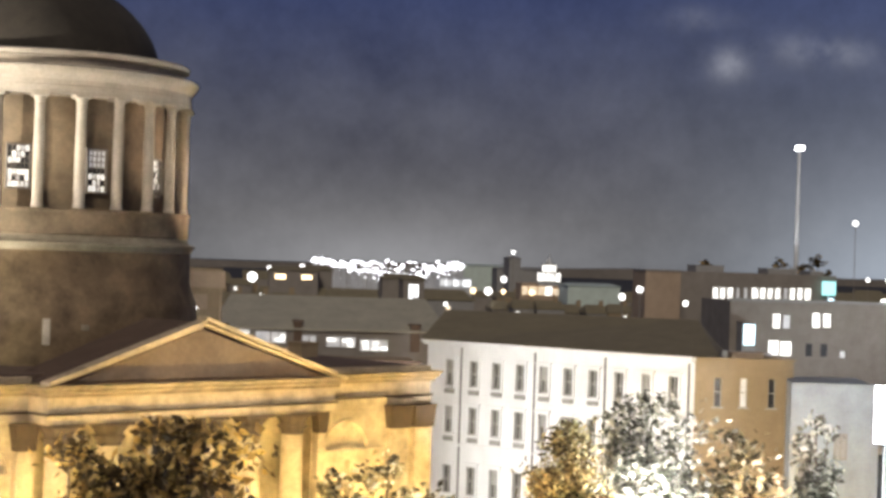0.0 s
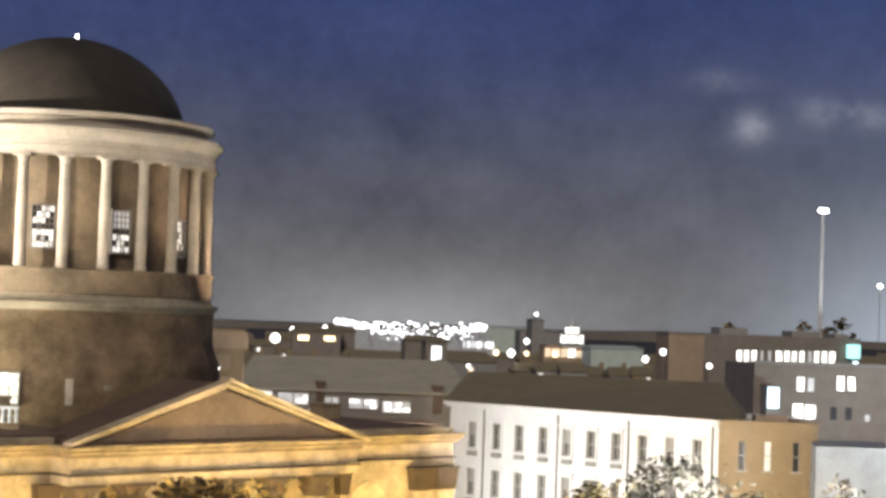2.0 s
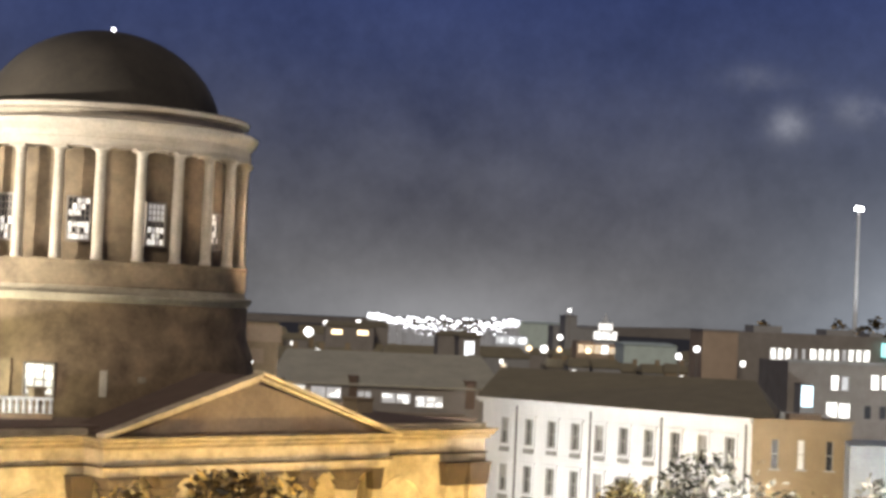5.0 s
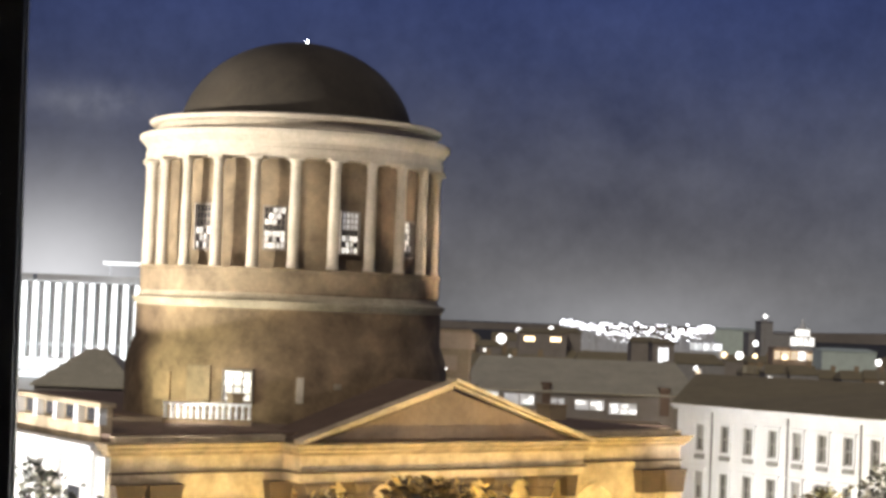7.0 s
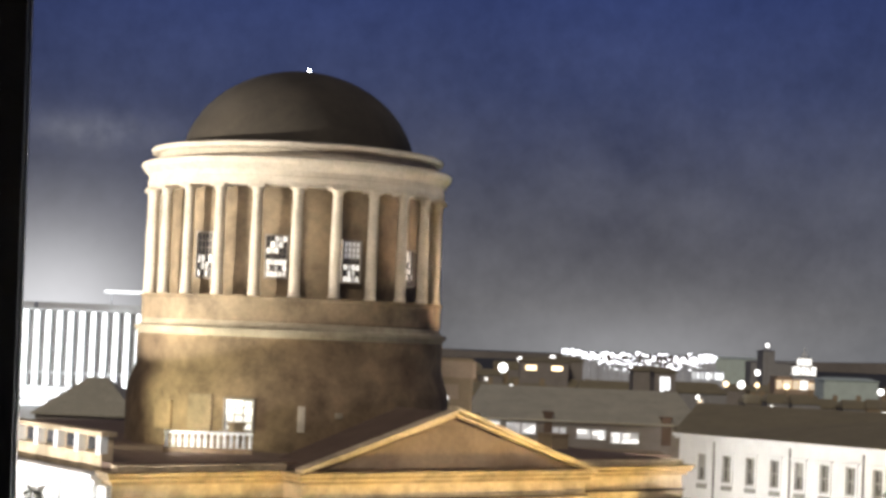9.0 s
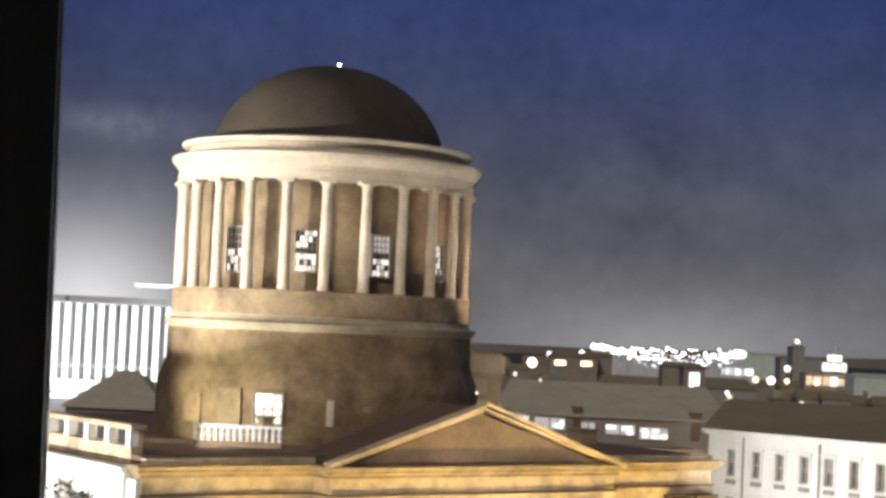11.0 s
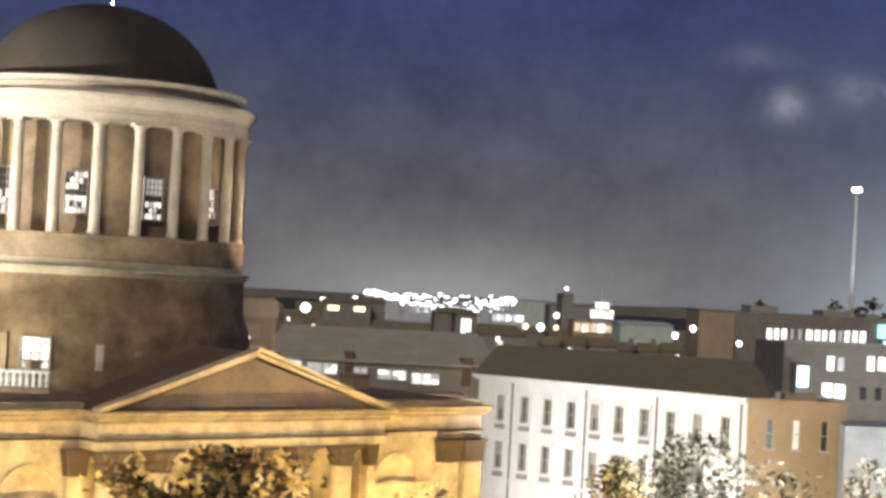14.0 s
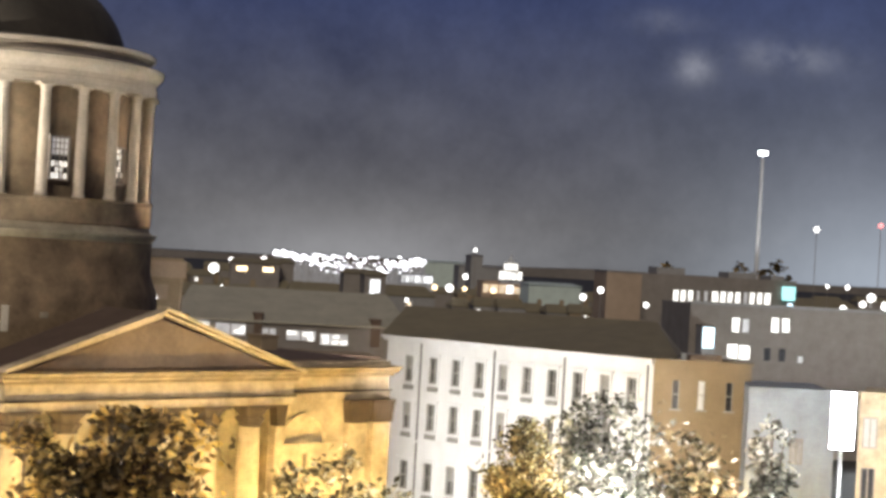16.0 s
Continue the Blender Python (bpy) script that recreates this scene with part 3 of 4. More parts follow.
drum_window(NEAR - 7.6, 8.63, 1.3, 28.4, 31.0, ["..#+#", ".#+#.", "#+#..", ".....", "#+###", "#.+.#", "####+"], drum)
drum_window(NEAR + 25.0, 8.63, 1.15, 28.3, 30.9, ["++++", "++++", "++++", "....", "#+##", ".##.", "##+#"], drum)
drum_window(NEAR - 41.5, 8.63, 1.3, 28.3, 31.1, ["....", "....", "....", "+#.#", ".##.", "+.#."], drum)
drum_window(NEAR + 61.0, 8.63, 1.3, 28.3, 30.6, [".#+.", ".##.", "+.#.", ".##.", "##.+", "+..."], drum)
drum_window(NEAR + 76.0, 8.63, 1.2, 28.5, 30.4, [".#+.", "+.#.", ".##.", "+..."], drum)
# podium openings: a lit sash window, a blind niche and slots
drum_window(NEAR - 15.8, 10.98, 1.75, 18.8, 20.65, ["##+", "#+#", "+++", "+++"], podium)
# the two pale panels paint in a lit slot and a faint light spot
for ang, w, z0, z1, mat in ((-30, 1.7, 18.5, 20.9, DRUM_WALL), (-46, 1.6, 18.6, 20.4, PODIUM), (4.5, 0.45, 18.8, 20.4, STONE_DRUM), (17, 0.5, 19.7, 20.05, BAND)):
    a = radians(NEAR + ang)
    r = 10.9
    p = part("blind_panel", Geo().box(-w / 2, w / 2, -0.05, 0.2, z0, z1), mat, podium)
    p.matrix_basis = Matrix.Translation((r * math.cos(a), r * math.sin(a), 0)) @ Matrix.Rotation(a + math.pi / 2, 4, "Z")
# white balustrade on the roof in front of the podium
bal = thing("balustrade", Matrix.Translation((-14.95, 107.0, 17.5)) @ Matrix.Rotation(radians(6), 4, "Z"), "white lit roof balustrade on the courthouse roof", "balustrade")
part("rail", Geo().box(-2.65, 2.65, -0.12, 0.12, 1.15, 1.3), RENDERED, bal)
part("plinth", Geo().box(-2.65, 2.65, -0.12, 0.12, 0.0, 0.35), PODIUM, bal)
b0 = part("baluster", Geo().lathe([(0.13, 0.35), (0.13, 0.42), (0.08, 0.5), (0.13, 0.7), (0.08, 1.0), (0.12, 1.08), (0.12, 1.15)], 8), RENDERED, bal, "white floodlit baluster")
b0.matrix_basis = pose(-2.5, 0, 0)
for i in range(1, 14):
    again(b0, bal, pose(-2.5 + i * 0.385, 0, 0))

# ---- the white wing ----
WING = pose(20.9, 168.3, 0, 0, 0, -44.3)
wing = thing("wing_building", WING, "white rendered three-storey building floodlit at night, grey hipped roof", "building")
WL = 28.8
XS = [2.75, 5.55, 8.15, 10.8, 13.4, 16.0, 18.65, 21.35, 24.1, 26.8]
ROWS_Z = [(12.75, 15.2, 0.95), (8.3, 10.85, 0.95), (2.6, 5.3, 1.0)]
o = Geo()
levels = [0.0]
for z0, z1, w in sorted(ROWS_Z):
    o.box(0, WL, 0, 0.5, levels[-1], z0)
    prev = 0.0
    for x in XS:
        o.box(prev, x - w / 2, 0, 0.5, z0, z1)
        prev = x + w / 2
    o.box(prev, WL, 0, 0.5, z0, z1)
    levels.append(z1)
o.box(0, WL, 0, 0.5, levels[-1], 16.5)
part("front_wall", o, RENDERED, wing)
part("plinth", Geo().box(-0.1, WL + 0.0, -0.15, 0, 0, 1.2), GREY, wing)
part("eaves_cornice", Geo().box(-0.3, WL, -0.35, 0.5, 16.5, 16.72).box(-0.4, WL + 0.1, -0.6, 0.5, 16.72, 17.0), RENDERED, wing)
part("string_course", Geo().box(0, WL, -0.22, 0, 7.1, 7.4), RENDERED, wing)
part("apron_band", Geo().box(0, WL, -0.12, 0, 11.95, 12.1), RENDERED, wing)
part("string_course", Geo().box(0, WL, -0.1, 0, 11.6, 11.75), RENDERED, wing)
for x in (4.1, 12.4, 19.9, 28.3):
    part("downpipe", Geo().tube((x, -0.14, 0.5), (x, -0.14, 16.4), 0.09, 0.09), PIPE, wing, "grey iron downpipe")
corner = part("quoin", Geo().box(0, 0.7, -0.08, 0, -0.4, 0.4), RENDERED, wing)
corner.matrix_basis = pose(3.2, 0, 0.9)
for i in range(1, 16):
    again(corner, wing, pose(3.2 if i % 2 else 3.3, 0, 0.9 + i))


def wing_window(x, z0, z1, w, style):
    """A tall sash: reveal, frame, glazing bars, two sashes, sill and head."""
    fr = Geo().box(-w / 2, -w / 2 + 0.09, 0.16, 0.3, z0, z1).box(w / 2 - 0.09, w / 2, 0.16, 0.3, z0, z1)
    fr.box(-w / 2, w / 2, 0.16, 0.3, z1 - 0.1, z1).box(-w / 2, w / 2, 0.16, 0.3, z0, z0 + 0.1)
    zm = (z0 + z1) / 2
    fr.box(-w / 2, w / 2, 0.14, 0.3, zm - 0.05, zm + 0.05).box(-0.05, 0.05, 0.14, 0.28, z0, z1)
    win = part("window", fr, SASH, wing)
    win.matrix_basis = pose(x, 0, 0)
    part("pane", Geo().box(-w / 2 + 0.09, w / 2 - 0.09, 0.22, 0.25, z0 + 0.1, zm - 0.05), CURTAIN, win)
    part("pane", Geo().box(-w / 2 + 0.09, w / 2 - 0.09, 0.22, 0.25, zm + 0.05, z1 - 0.1), style, win)
    part("sill", Geo().box(-w / 2 - 0.2, w / 2 + 0.2, -0.3, 0.2, z0 - 0.16, z0 - 0.01), RENDERED, win)
    part("apron", Geo().box(-w / 2 - 0.1, w / 2 + 0.1, -0.12, 0.0, z0 - 0.75, z0 - 0.3), APRON, win, "grey panel below the sill")
    part("surround", Geo().box(-w / 2 - 0.22, -w / 2, -0.2, 0.0, z0, z1).box(w / 2, w / 2 + 0.22, -0.2, 0.0, z0, z1).box(-w / 2 - 0.22, w / 2 + 0.22, -0.24, 0.0, z1, z1 + 0.22), RENDERED, win)
    part("hood", Geo().profile([(-w / 2 - 0.4, z1 + 0.22), (w / 2 + 0.4, z1 + 0.22), (w / 2 + 0.4, z1 + 0.36), (-w / 2 - 0.4, z1 + 0.36)], -0.36, 0.0), RENDERED, win)
    part("reveal", Geo().box(-w / 2, -w / 2 + 0.05, 0.02, 0.15, z0, z1).box(w / 2 - 0.05, w / 2, 0.02, 0.15, z0, z1), APRON, win)


for z0, z1, w in ROWS_Z:
    for i, x in enumerate(XS):
        wing_window(x, z0, z1, w, GREY if (i * 7 + int(z0)) % 4 == 0 else CURTAIN)
# the brown end, its own depth and roof
QX, QY = 41.5, 148.2
end = thing("brick_end_house", pose(QX, QY, 0, 0, 0, -3.7), "brown brick house end with tall narrow windows, lit amber", "building")
o = Geo()
EX = (2.05, 4.3, 6.75)
prev = 0.02
for x in EX:
    o.box(prev, x - 0.32, 0, 0.5, 0, 16.8)
    o.box(x - 0.32, x + 0.32, 0, 0.5, 0, 12.8).box(x - 0.32, x + 0.32, 0, 0.5, 15.25, 16.8)
    prev = x + 0.32
o.box(prev, 8.6, 0, 0.5, 0, 16.8).box(8.1, 8.6, 0.5, 12, 0, 16.8)
part("brick_wall", o, BROWN, end)
part("coping", Geo().box(0.02, 8.75, -0.12, 0.5, 16.8, 17.0), BROWN, end)
part("roof_box", Geo().box(3.4, 6.2, 1.0, 2.6, 16.6, 17.45), TAN, end, "tan roof housing")
for i, x in enumerate(EX):
    f = part("window", Geo().box(-0.32, -0.25, 0.15, 0.3, 12.8, 15.25).box(0.25, 0.32, 0.15, 0.3, 12.8, 15.25).box(-0.25, 0.25, 0.15, 0.3, 14.0, 14.08).box(-0.5, 0.5, -0.1, 0.15, 12.65, 12.79), SASH, end)
    f.matrix_basis = pose(x, 0, 0)
    part("pane", Geo().box(-0.25, 0.25, 0.2, 0.24, 12.8, 14.0), (CURTAIN, ROOM_DIM, GLASS_DARK)[i], f)
    part("pane", Geo().box(-0.25, 0.25, 0.2, 0.24, 14.08, 15.25), (CURTAIN, ROOM_DIM, GLASS_DARK)[i], f)
# one dark hipped roof over wing and end
wm = Matrix(WING)
c0, c1 = wm @ Vector((-0.4, -0.6, 0)), wm @ Vector((WL + 0.1, -0.6, 0))
c2 = Vector((QX + 2.6, QY + 1.6, 0))
c3 = wm @ Vector((WL - 5, 14.4, 0))
c4 = wm @ Vector((-0.4, 15, 0))
r0 = Vector((0.134 * 178, 178, 25 - 0.0306 * 178))
r1 = Vector((0.281 * 164, 164, 25 - 0.0325 * 164))
pts = [(*p.xy, 17.0) for p in (c0, c1, c2, c3, c4)]
roof = Geo().add(pts + [tuple(r0), tuple(r1)], [(0, 1, 6, 5), (1, 2, 6), (2, 3, 6), (3, 4, 5, 6), (4, 0, 5), (4, 3, 2, 1, 0)])
ob = part("roof", roof, DARK_SLATE, wing, "dark slate hipped roof")
ob.matrix_basis = WING.inverted()
part("rear_wall", Geo().box(0.0, 0.5, 0.5, 14.4, 0, 16.95).box(0.5, WL, 13.9, 14.4, 0, 16.95), RENDERED, wing)

# ---- behind the courthouse ----


def plain_house(name, label, x0, x1, y0, y1, z, ridge, inset, wall, roof_mat, axis="x", category="house"):
    t = thing(name, pose((x0 + x1) / 2, y0, 0), label, category)
    w, d = (x1 - x0) / 2, y1 - y0
    part("wall", Geo().box(-w, w, 0, d, 0, z), wall, t)
    if ridge > z:
        part("roof", Geo().hip(-w - 0.3, w + 0.3, -0.3, d + 0.3, z, ridge, inset, axis), roof_mat, t)
    return t


def window_in(t, x, z, w, h, mat, y=0.0, bars=1):
    """A framed window on a front at y, in the thing's own axes."""
    fr = Geo().box(x - w / 2 - 0.1, x - w / 2, y - 0.08, y, z - h / 2 - 0.1, z + h / 2 + 0.1).box(x + w / 2, x + w / 2 + 0.1, y - 0.08, y, z - h / 2 - 0.1, z + h / 2 + 0.1)
    fr.box(x - w / 2, x + w / 2, y - 0.08, y, z + h / 2, z + h / 2 + 0.1).box(x - w / 2, x + w / 2, y - 0.12, y, z - h / 2 - 0.1, z - h / 2)
    for i in range(1, bars + 1):
        bx = x - w / 2 + w * i / (bars + 1)
        fr.box(bx - 0.05, bx + 0.05, y - 0.07, y, z - h / 2, z + h / 2)
    f = part("window", fr, DARK_WALL, t)
    part("pane", Geo().box(x - w / 2, x + w / 2, y - 0.04, y - 0.02, z - h / 2, z + h / 2), mat, f)


rear = plain_house("slate_roofed_range", "long grey slate roofed range with lit windows below its eave", 0.9, 23.2, 172, 188, 17.35, 20.5, 1.6, DARK_WALL, SLATE, category="building")
for x, w, z, h in ((-9.4, 2.8, 16.75, 1.1), (-6.0, 2.9, 16.6, 1.1), (-2.3, 1.3, 16.4, 0.9), (0.8, 2.8, 16.3, 0.95), (4.0, 2.7, 16.05, 1.1)):
    window_in(rear, x, z, w, h, ROOM_DIM, 0, 1)
for x, z, w in ((-8.7, 16.9, 1.1), (-5.2, 16.4, 0.9), (-4.9, 16.7, 0.4), (-0.1, 16.5, 0.9), (1.4, 16.4, 0.9), (1.7, 16.0, 0.5), (3.1, 16.3, 0.7), (4.2, 16.3, 0.6), (3.2, 15.8, 0.6), (4.1, 15.75, 0.6), (5.0, 15.75, 0.6)):
    part("ceiling_lamp", Geo().box(x - w / 2, x + w / 2, -0.1, -0.05, z - 0.16, z + 0.16), ROOM_WHITE, rear, "bright strip lamp behind the glass")
for x, w, z in ((-3.4, 0.8, 18.1), (8.0, 0.9, 18.0), (-10.4, 0.6, 17.6)):
    part("chimney", Geo().box(x - w / 2, x + w / 2, -0.2, 1.6, 15.5, z).box(x - w / 2 - 0.1, x + w / 2 + 0.1, -0.3, 1.7, z, z + 0.2), ROOFING, rear, "brown brick chimney breast")
low = plain_house("brown_roof_house", "low brown parapet building behind the pediment", 6.0, 19.0, 158, 168, 15.2, 15.2, 1, BROWN, ROOFING, category="building")
part("parapet", Geo().box(-6.5, 6.5, -0.15, 0.2, 15.2, 15.5), ROOFING, low)
part("vent_block", Geo().box(-5.6, -2.9, 0.5, 2.0, 15.2, 16.3), TAN, low)
stack = thing("brick_chimney_block", pose(-0.4, 150, 0), "broad brown brick chimney block beside the drum", "chimney")
part("shaft", Geo().prism([(-1.9, 0.2), (-1.6, 0), (1.3, 0), (1.5, 0.2), (1.5, 2.4), (-1.9, 2.4)], 0, 21.7), BROWN, stack)
part("head", Geo().prism([(-2.0, 0.0), (-1.7, -0.2), (1.5, -0.2), (1.75, 0.0), (1.75, 2.6), (-2.0, 2.6)], 21.7, 23.1), TAN, stack)
part("cap", Geo().prism([(-1.8, 0.1), (1.5, 0.1), (1.5, 2.4), (-1.8, 2.4)], 23.1, 23.35), BROWN, stack)
part("vent", Geo().box(-0.9, 0.3, -0.5, 0.0, 19.9, 21.1), TAN, stack, "pale vent box")
# ---- left of the drum ----
stripe = thing("finned_office", pose(-57, 220, 0), "office block with glowing white vertical fins and glass", "office building")
part("core", Geo().box(-22, 17.2, 0.6, 20, 0, 26.4), GREY, stripe)
part("glazing", Geo().box(-22, 17.2, 0.45, 0.6, 0, 26.3), GREY, stripe, "grey glass skin")
part("roof_edge", Geo().box(-22, 17.4, -0.4, 20.2, 26.4, 26.7), PALE, stripe)
for z in (18.5, 14.0, 9.5):
    part("floor_band", Geo().box(-22, 17.2, 0.1, 0.45, z, z + 0.45), PALE, stripe)
fin = part("fin", Geo().box(-0.4, 0.4, -0.35, 0.45, 6, 26.35), PALE, stripe, "white lit fin")
fin.matrix_basis = pose(17.0, 0, 0)
# glowing faces added to the fins in place of light falling on them
glow_face = part("glow_strip", Geo().box(-0.26, 0.26, -0.42, -0.35, 12, 26.35), WHITE_GLOW, fin, "added glowing face that makes the fin look lit")
for i in range(1, 28):
    f2 = again(fin, stripe, pose(17.0 - i * 1.4, 0, 0))
    again(glow_face, f2, Matrix())
part("plant_screen", Geo().box(-2.0, 17.0, 6, 7, 26.7, 27.5), PALE, stripe, "pale rooftop screen")
part("plant_hood", Geo().box(1.0, 3.4, 2, 4, 26.7, 27.4), PALE, stripe)
# slab glows by itself to read as a brightly lit edge
part("canopy_slab", Geo().box(11.5, 17.3, 5, 9, 29.0, 29.3), WHITE_GLOW, stripe, "thin roof edge made to glow")
for x in (12, 16.8):
    part("canopy_post", Geo().box(x - 0.1, x + 0.1, 7.1, 7.3, 26.7, 29.0), STEEL, stripe)
shed = plain_house("lit_terrace_block", "low block with bright white terraces", -46, -34.5, 185, 196, 18.0, 18.0, 1, PALE, PALE, category="building")
for z in (16.3, 17.2, 17.9):
    # edges glow by themselves, standing for lit terraces
    part("terrace_edge", Geo().box(-5.7, 5.7, -0.5, 0, z, z + 0.35), WHITE_GLOW, shed, "terrace edge made to glow white")
hip_house = plain_house("hip_roofed_house", "house with a dark grey hipped roof", -35.2, -27.0, 148, 158, 17.3, 20.4, 3.6, DARK_WALL, SLATE)

# ---- town to the right ----
tan = plain_house("tan_brick_block", "plain tan brick block on the skyline", 64.8, 70.2, 260, 268, 23.6, 23.6, 1, TAN, TAN, category="building")
part("parapet", Geo().box(-2.8, 2.8, -0.1, 8.1, 23.6, 23.9), DARK_WALL, tan)
side = plain_house("dark_flat_block", "dark flat-roofed block beside the tan one", 70.2, 76.0, 268, 280, 23.7, 23.7, 1, DARK_WALL, DARK_WALL, category="building")
office = plain_house("lit_office_block", "dark office block with a lit strip of windows", 82.5, 109.0, 300, 316, 23.6, 23.6, 1, DARK_WALL, DARK_WALL, category="office building")
for x0, x1, h in ((-11.5, -6.5, 1.2), (1.5, 6.5, 1.0), (9.2, 11.6, 0.7)):
    part("roof_plant", Geo().box(x0, x1, 2, 8, 23.6, 23.6 + h), GREY, office)
for x, w, mat in ((-13.0, 0.9, ROOM_WHITE), (-11.7, 0.9, ROOM_WHITE), (-10.4, 0.9, ROOM_WHITE), (-9.0, 0.5, ROOM_DIM), (-7.6, 0.6, ROOM_DIM), (-5.9, 1.1, ROOM_WHITE), (-4.5, 0.9, ROOM_WHITE),
                  (-3.2, 0.9, ROOM_WHITE), (-1.8, 0.9, ROOM_WHITE), (-0.4, 0.7, ROOM_DIM), (0.8, 0.9, ROOM_WHITE), (2.2, 0.9, ROOM_WHITE), (3.6, 1.1, ROOM_WHITE)):
    window_in(office, x + 4.5, 20.1 + 0.02 * x, w, 2.2, mat, 0, 0)
front = plain_house("dark_apartment_block", "dark apartment block with a few lit windows", 69.0, 108.0, 230, 244, 20.2, 20.2, 1, DARK_WALL, DARK_WALL, category="apartment building")
part("parapet", Geo().box(-19.6, 19.6, -0.15, 0.25, 20.2, 20.6), GREY, front)
for x, z, w, h, mat in ((-5.1, 17.65, 1.0, 1.9, ROOM_WHITE), (-3.7, 17.6, 0.9, 1.8, ROOM_DIM), (0.4, 17.9, 1.0, 1.9, ROOM_WHITE), (1.9, 17.9, 1.0, 1.8, ROOM_WHITE), (-5.4, 14.1, 1.4, 1.9, ROOM_WHITE), (-3.7, 14.0, 1.5, 1.9, ROOM_WHITE),
                        (4.2, 13.4, 0.7, 0.9, ROOM_DIM), (-0.5, 13.9, 0.9, 1.7, GLASS_DARK), (1.6, 13.9, 0.9, 1.7, GLASS_DARK)):
    window_in(front, x - 8.0, z, w, h, mat, 0, 0)
stair = thing("glass_stair_tower", pose(70.8, 227, 0), "pale blue lit glass stair tower", "stair tower")
part("body", Geo().box(-0.9, 0.9, 0.1, 2.9, 0, 17.3), GREY, stair)
part("lit_glass", Geo().box(-0.75, 0.75, 0.0, 0.1, 14.5, 17.2), LAMP_BLUE, stair, "glowing pale blue glass")
part("cap", Geo().box(-0.95, 0.95, -0.05, 2.95, 17.3, 17.5), DARK_WALL, stair)


def mast(name, x, y, z, base_r, head, mat, label):
    t = thing(name, pose(x, y, 0), label, "lamp")
    part("pole", Geo().lathe([(base_r, 0), (base_r * 0.85, z * 0.4), (base_r * 0.5, z)], 12), STEEL, t)
    part("head_bar", Geo().box(-head, head, -0.15, 0.15, z - 0.1, z + 0.15), STEEL, t)
    lamp = Geo()
    for i in range(4):
        px = -head + head * 2 * (i + 0.5) / 4
        lamp.box(px - head * 0.2, px + head * 0.2, -0.4, -0.15, z - head * 0.35, z + head * 0.5)
    part("lamp", lamp, mat, t, "bright white lamp panel")
    return t


mast("stadium_mast", 135.4, 400, 52.6, 0.7, 1.1, LAMP_WHITE, "tall steel floodlight mast with a white lamp head")
spot_flood((133, 380, 24), (135.4, 400, 42), 60, 9000, COOL, 0.4)
sign = thing("teal_sign", pose(107.3, 299, 0), "glowing teal square sign on a post", "sign")
part("panel", Geo().box(-1.2, 1.2, -0.2, 0.0, 20.2, 22.6), LAMP_TEAL, sign)
part("post", Geo().box(-0.15, 0.15, 0, 0.3, 0, 22.6), STEEL, sign)
board = thing("advertising_screen", pose(47.6, 120, 0, 0, 0, -12), "large upright glowing white advertising screen", "screen")
part("screen", Geo().box(-0.8, 0.8, -0.08, 0.0, 12.8, 16.75), SCREEN, board)
part("casing", Geo().box(-0.86, 0.86, 0.0, 0.35, 12.7, 16.85), FRAME_BLACK, board)
# unseen back face, added to light the wall behind
part("screen", Geo().box(-0.8, 0.8, 0.35, 0.43, 12.8, 16.75), SCREEN, board)
# added wall that catches the screen's light, in place of haze
pale = thing("haze_wall", pose(50.5, 138, 0), "added blue-grey wall lit by the screen, standing in for haze", "house")
part("wall", Geo().prism([(-3.8, 0), (3.6, 0), (6.0, 12), (-0.3, 12)], 0, 15.4), BLUE_GREY, pale)
part("coping", Geo().box(-3.85, 3.65, -0.15, 0.3, 15.4, 15.7), BLUE_GREY, pale)
for x in (-2.3, 0.4):
    window_in(pale, x, 10.6, 0.9, 1.9, GREY)
part("support", Geo().box(-0.16, 0.16, 0.12, 0.34, 0, 12.7), FRAME_BLACK, board)
amber = thing("amber_lit_house", pose(61.5, 131, 0), "amber lit stone house beside the screen", "house")
part("wall", Geo().prism([(-8.2, 0), (8.5, 0), (16, 14), (-2.0, 14)], 0, 15.6), STONE, amber)
part("cornice", Geo().box(-8.3, 8.7, -0.4, 0.2, 15.6, 16.2), STONE, amber)
for x in (-7.3, -5.0, -2.7):
    window_in(amber, x, 13.0, 1.0, 2.2, SASH if x < -6 else GLASS_DARK)
    window_in(amber, x, 9.0, 1.0, 2.4, GLASS_DARK)
area_flood((55, 123, 3), (57, 131, 13), 10, 0.5, 900, AMBER)

# ---- far town ----
church = thing("lit_church_tower", pose(96.7, 500, 0), "white lit stepped church tower over a warm lit hall", "church")
part("hall", Geo().box(-7.5, 3.5, 2, 14, 0, 17.9), TAN, church)
for x0, x1, mat in ((-8.2, -6.6, ROOM_WARM), (-6.2, -4.0, ROOM_WARM), (-3.6, -1.9, ROOM_WARM), (-1.5, 0.6, ROOM_WHITE), (1.0, 2.4, ROOM_WARM), (2.8, 4.2, ROOM_WARM)):
    part("lit_window", Geo().box(x0, x1, -0.75, -0.5, 14.6, 17.0 if x0 < -1 else 16.5), mat, church, "warm lit tall window")
part("porch", Geo().box(-8.6, 4.6, -0.5, 2.0, 0, 17.4), TAN, church)
part("tower", Geo().box(-3.3, 3.3, 0, 5, 0, 18.4), PALE, church)
# tiers glow by themselves in place of light on the tower walls
part("tier", Geo().box(-2.9, 2.9, -0.3, 4.6, 18.6, 20.9), ROOM_WHITE, church, "tower tier made to glow")
part("tier", Geo().box(-1.7, 1.7, 0.4, 3.8, 21.3, 23.2), ROOM_WHITE, church, "tower tier made to glow")
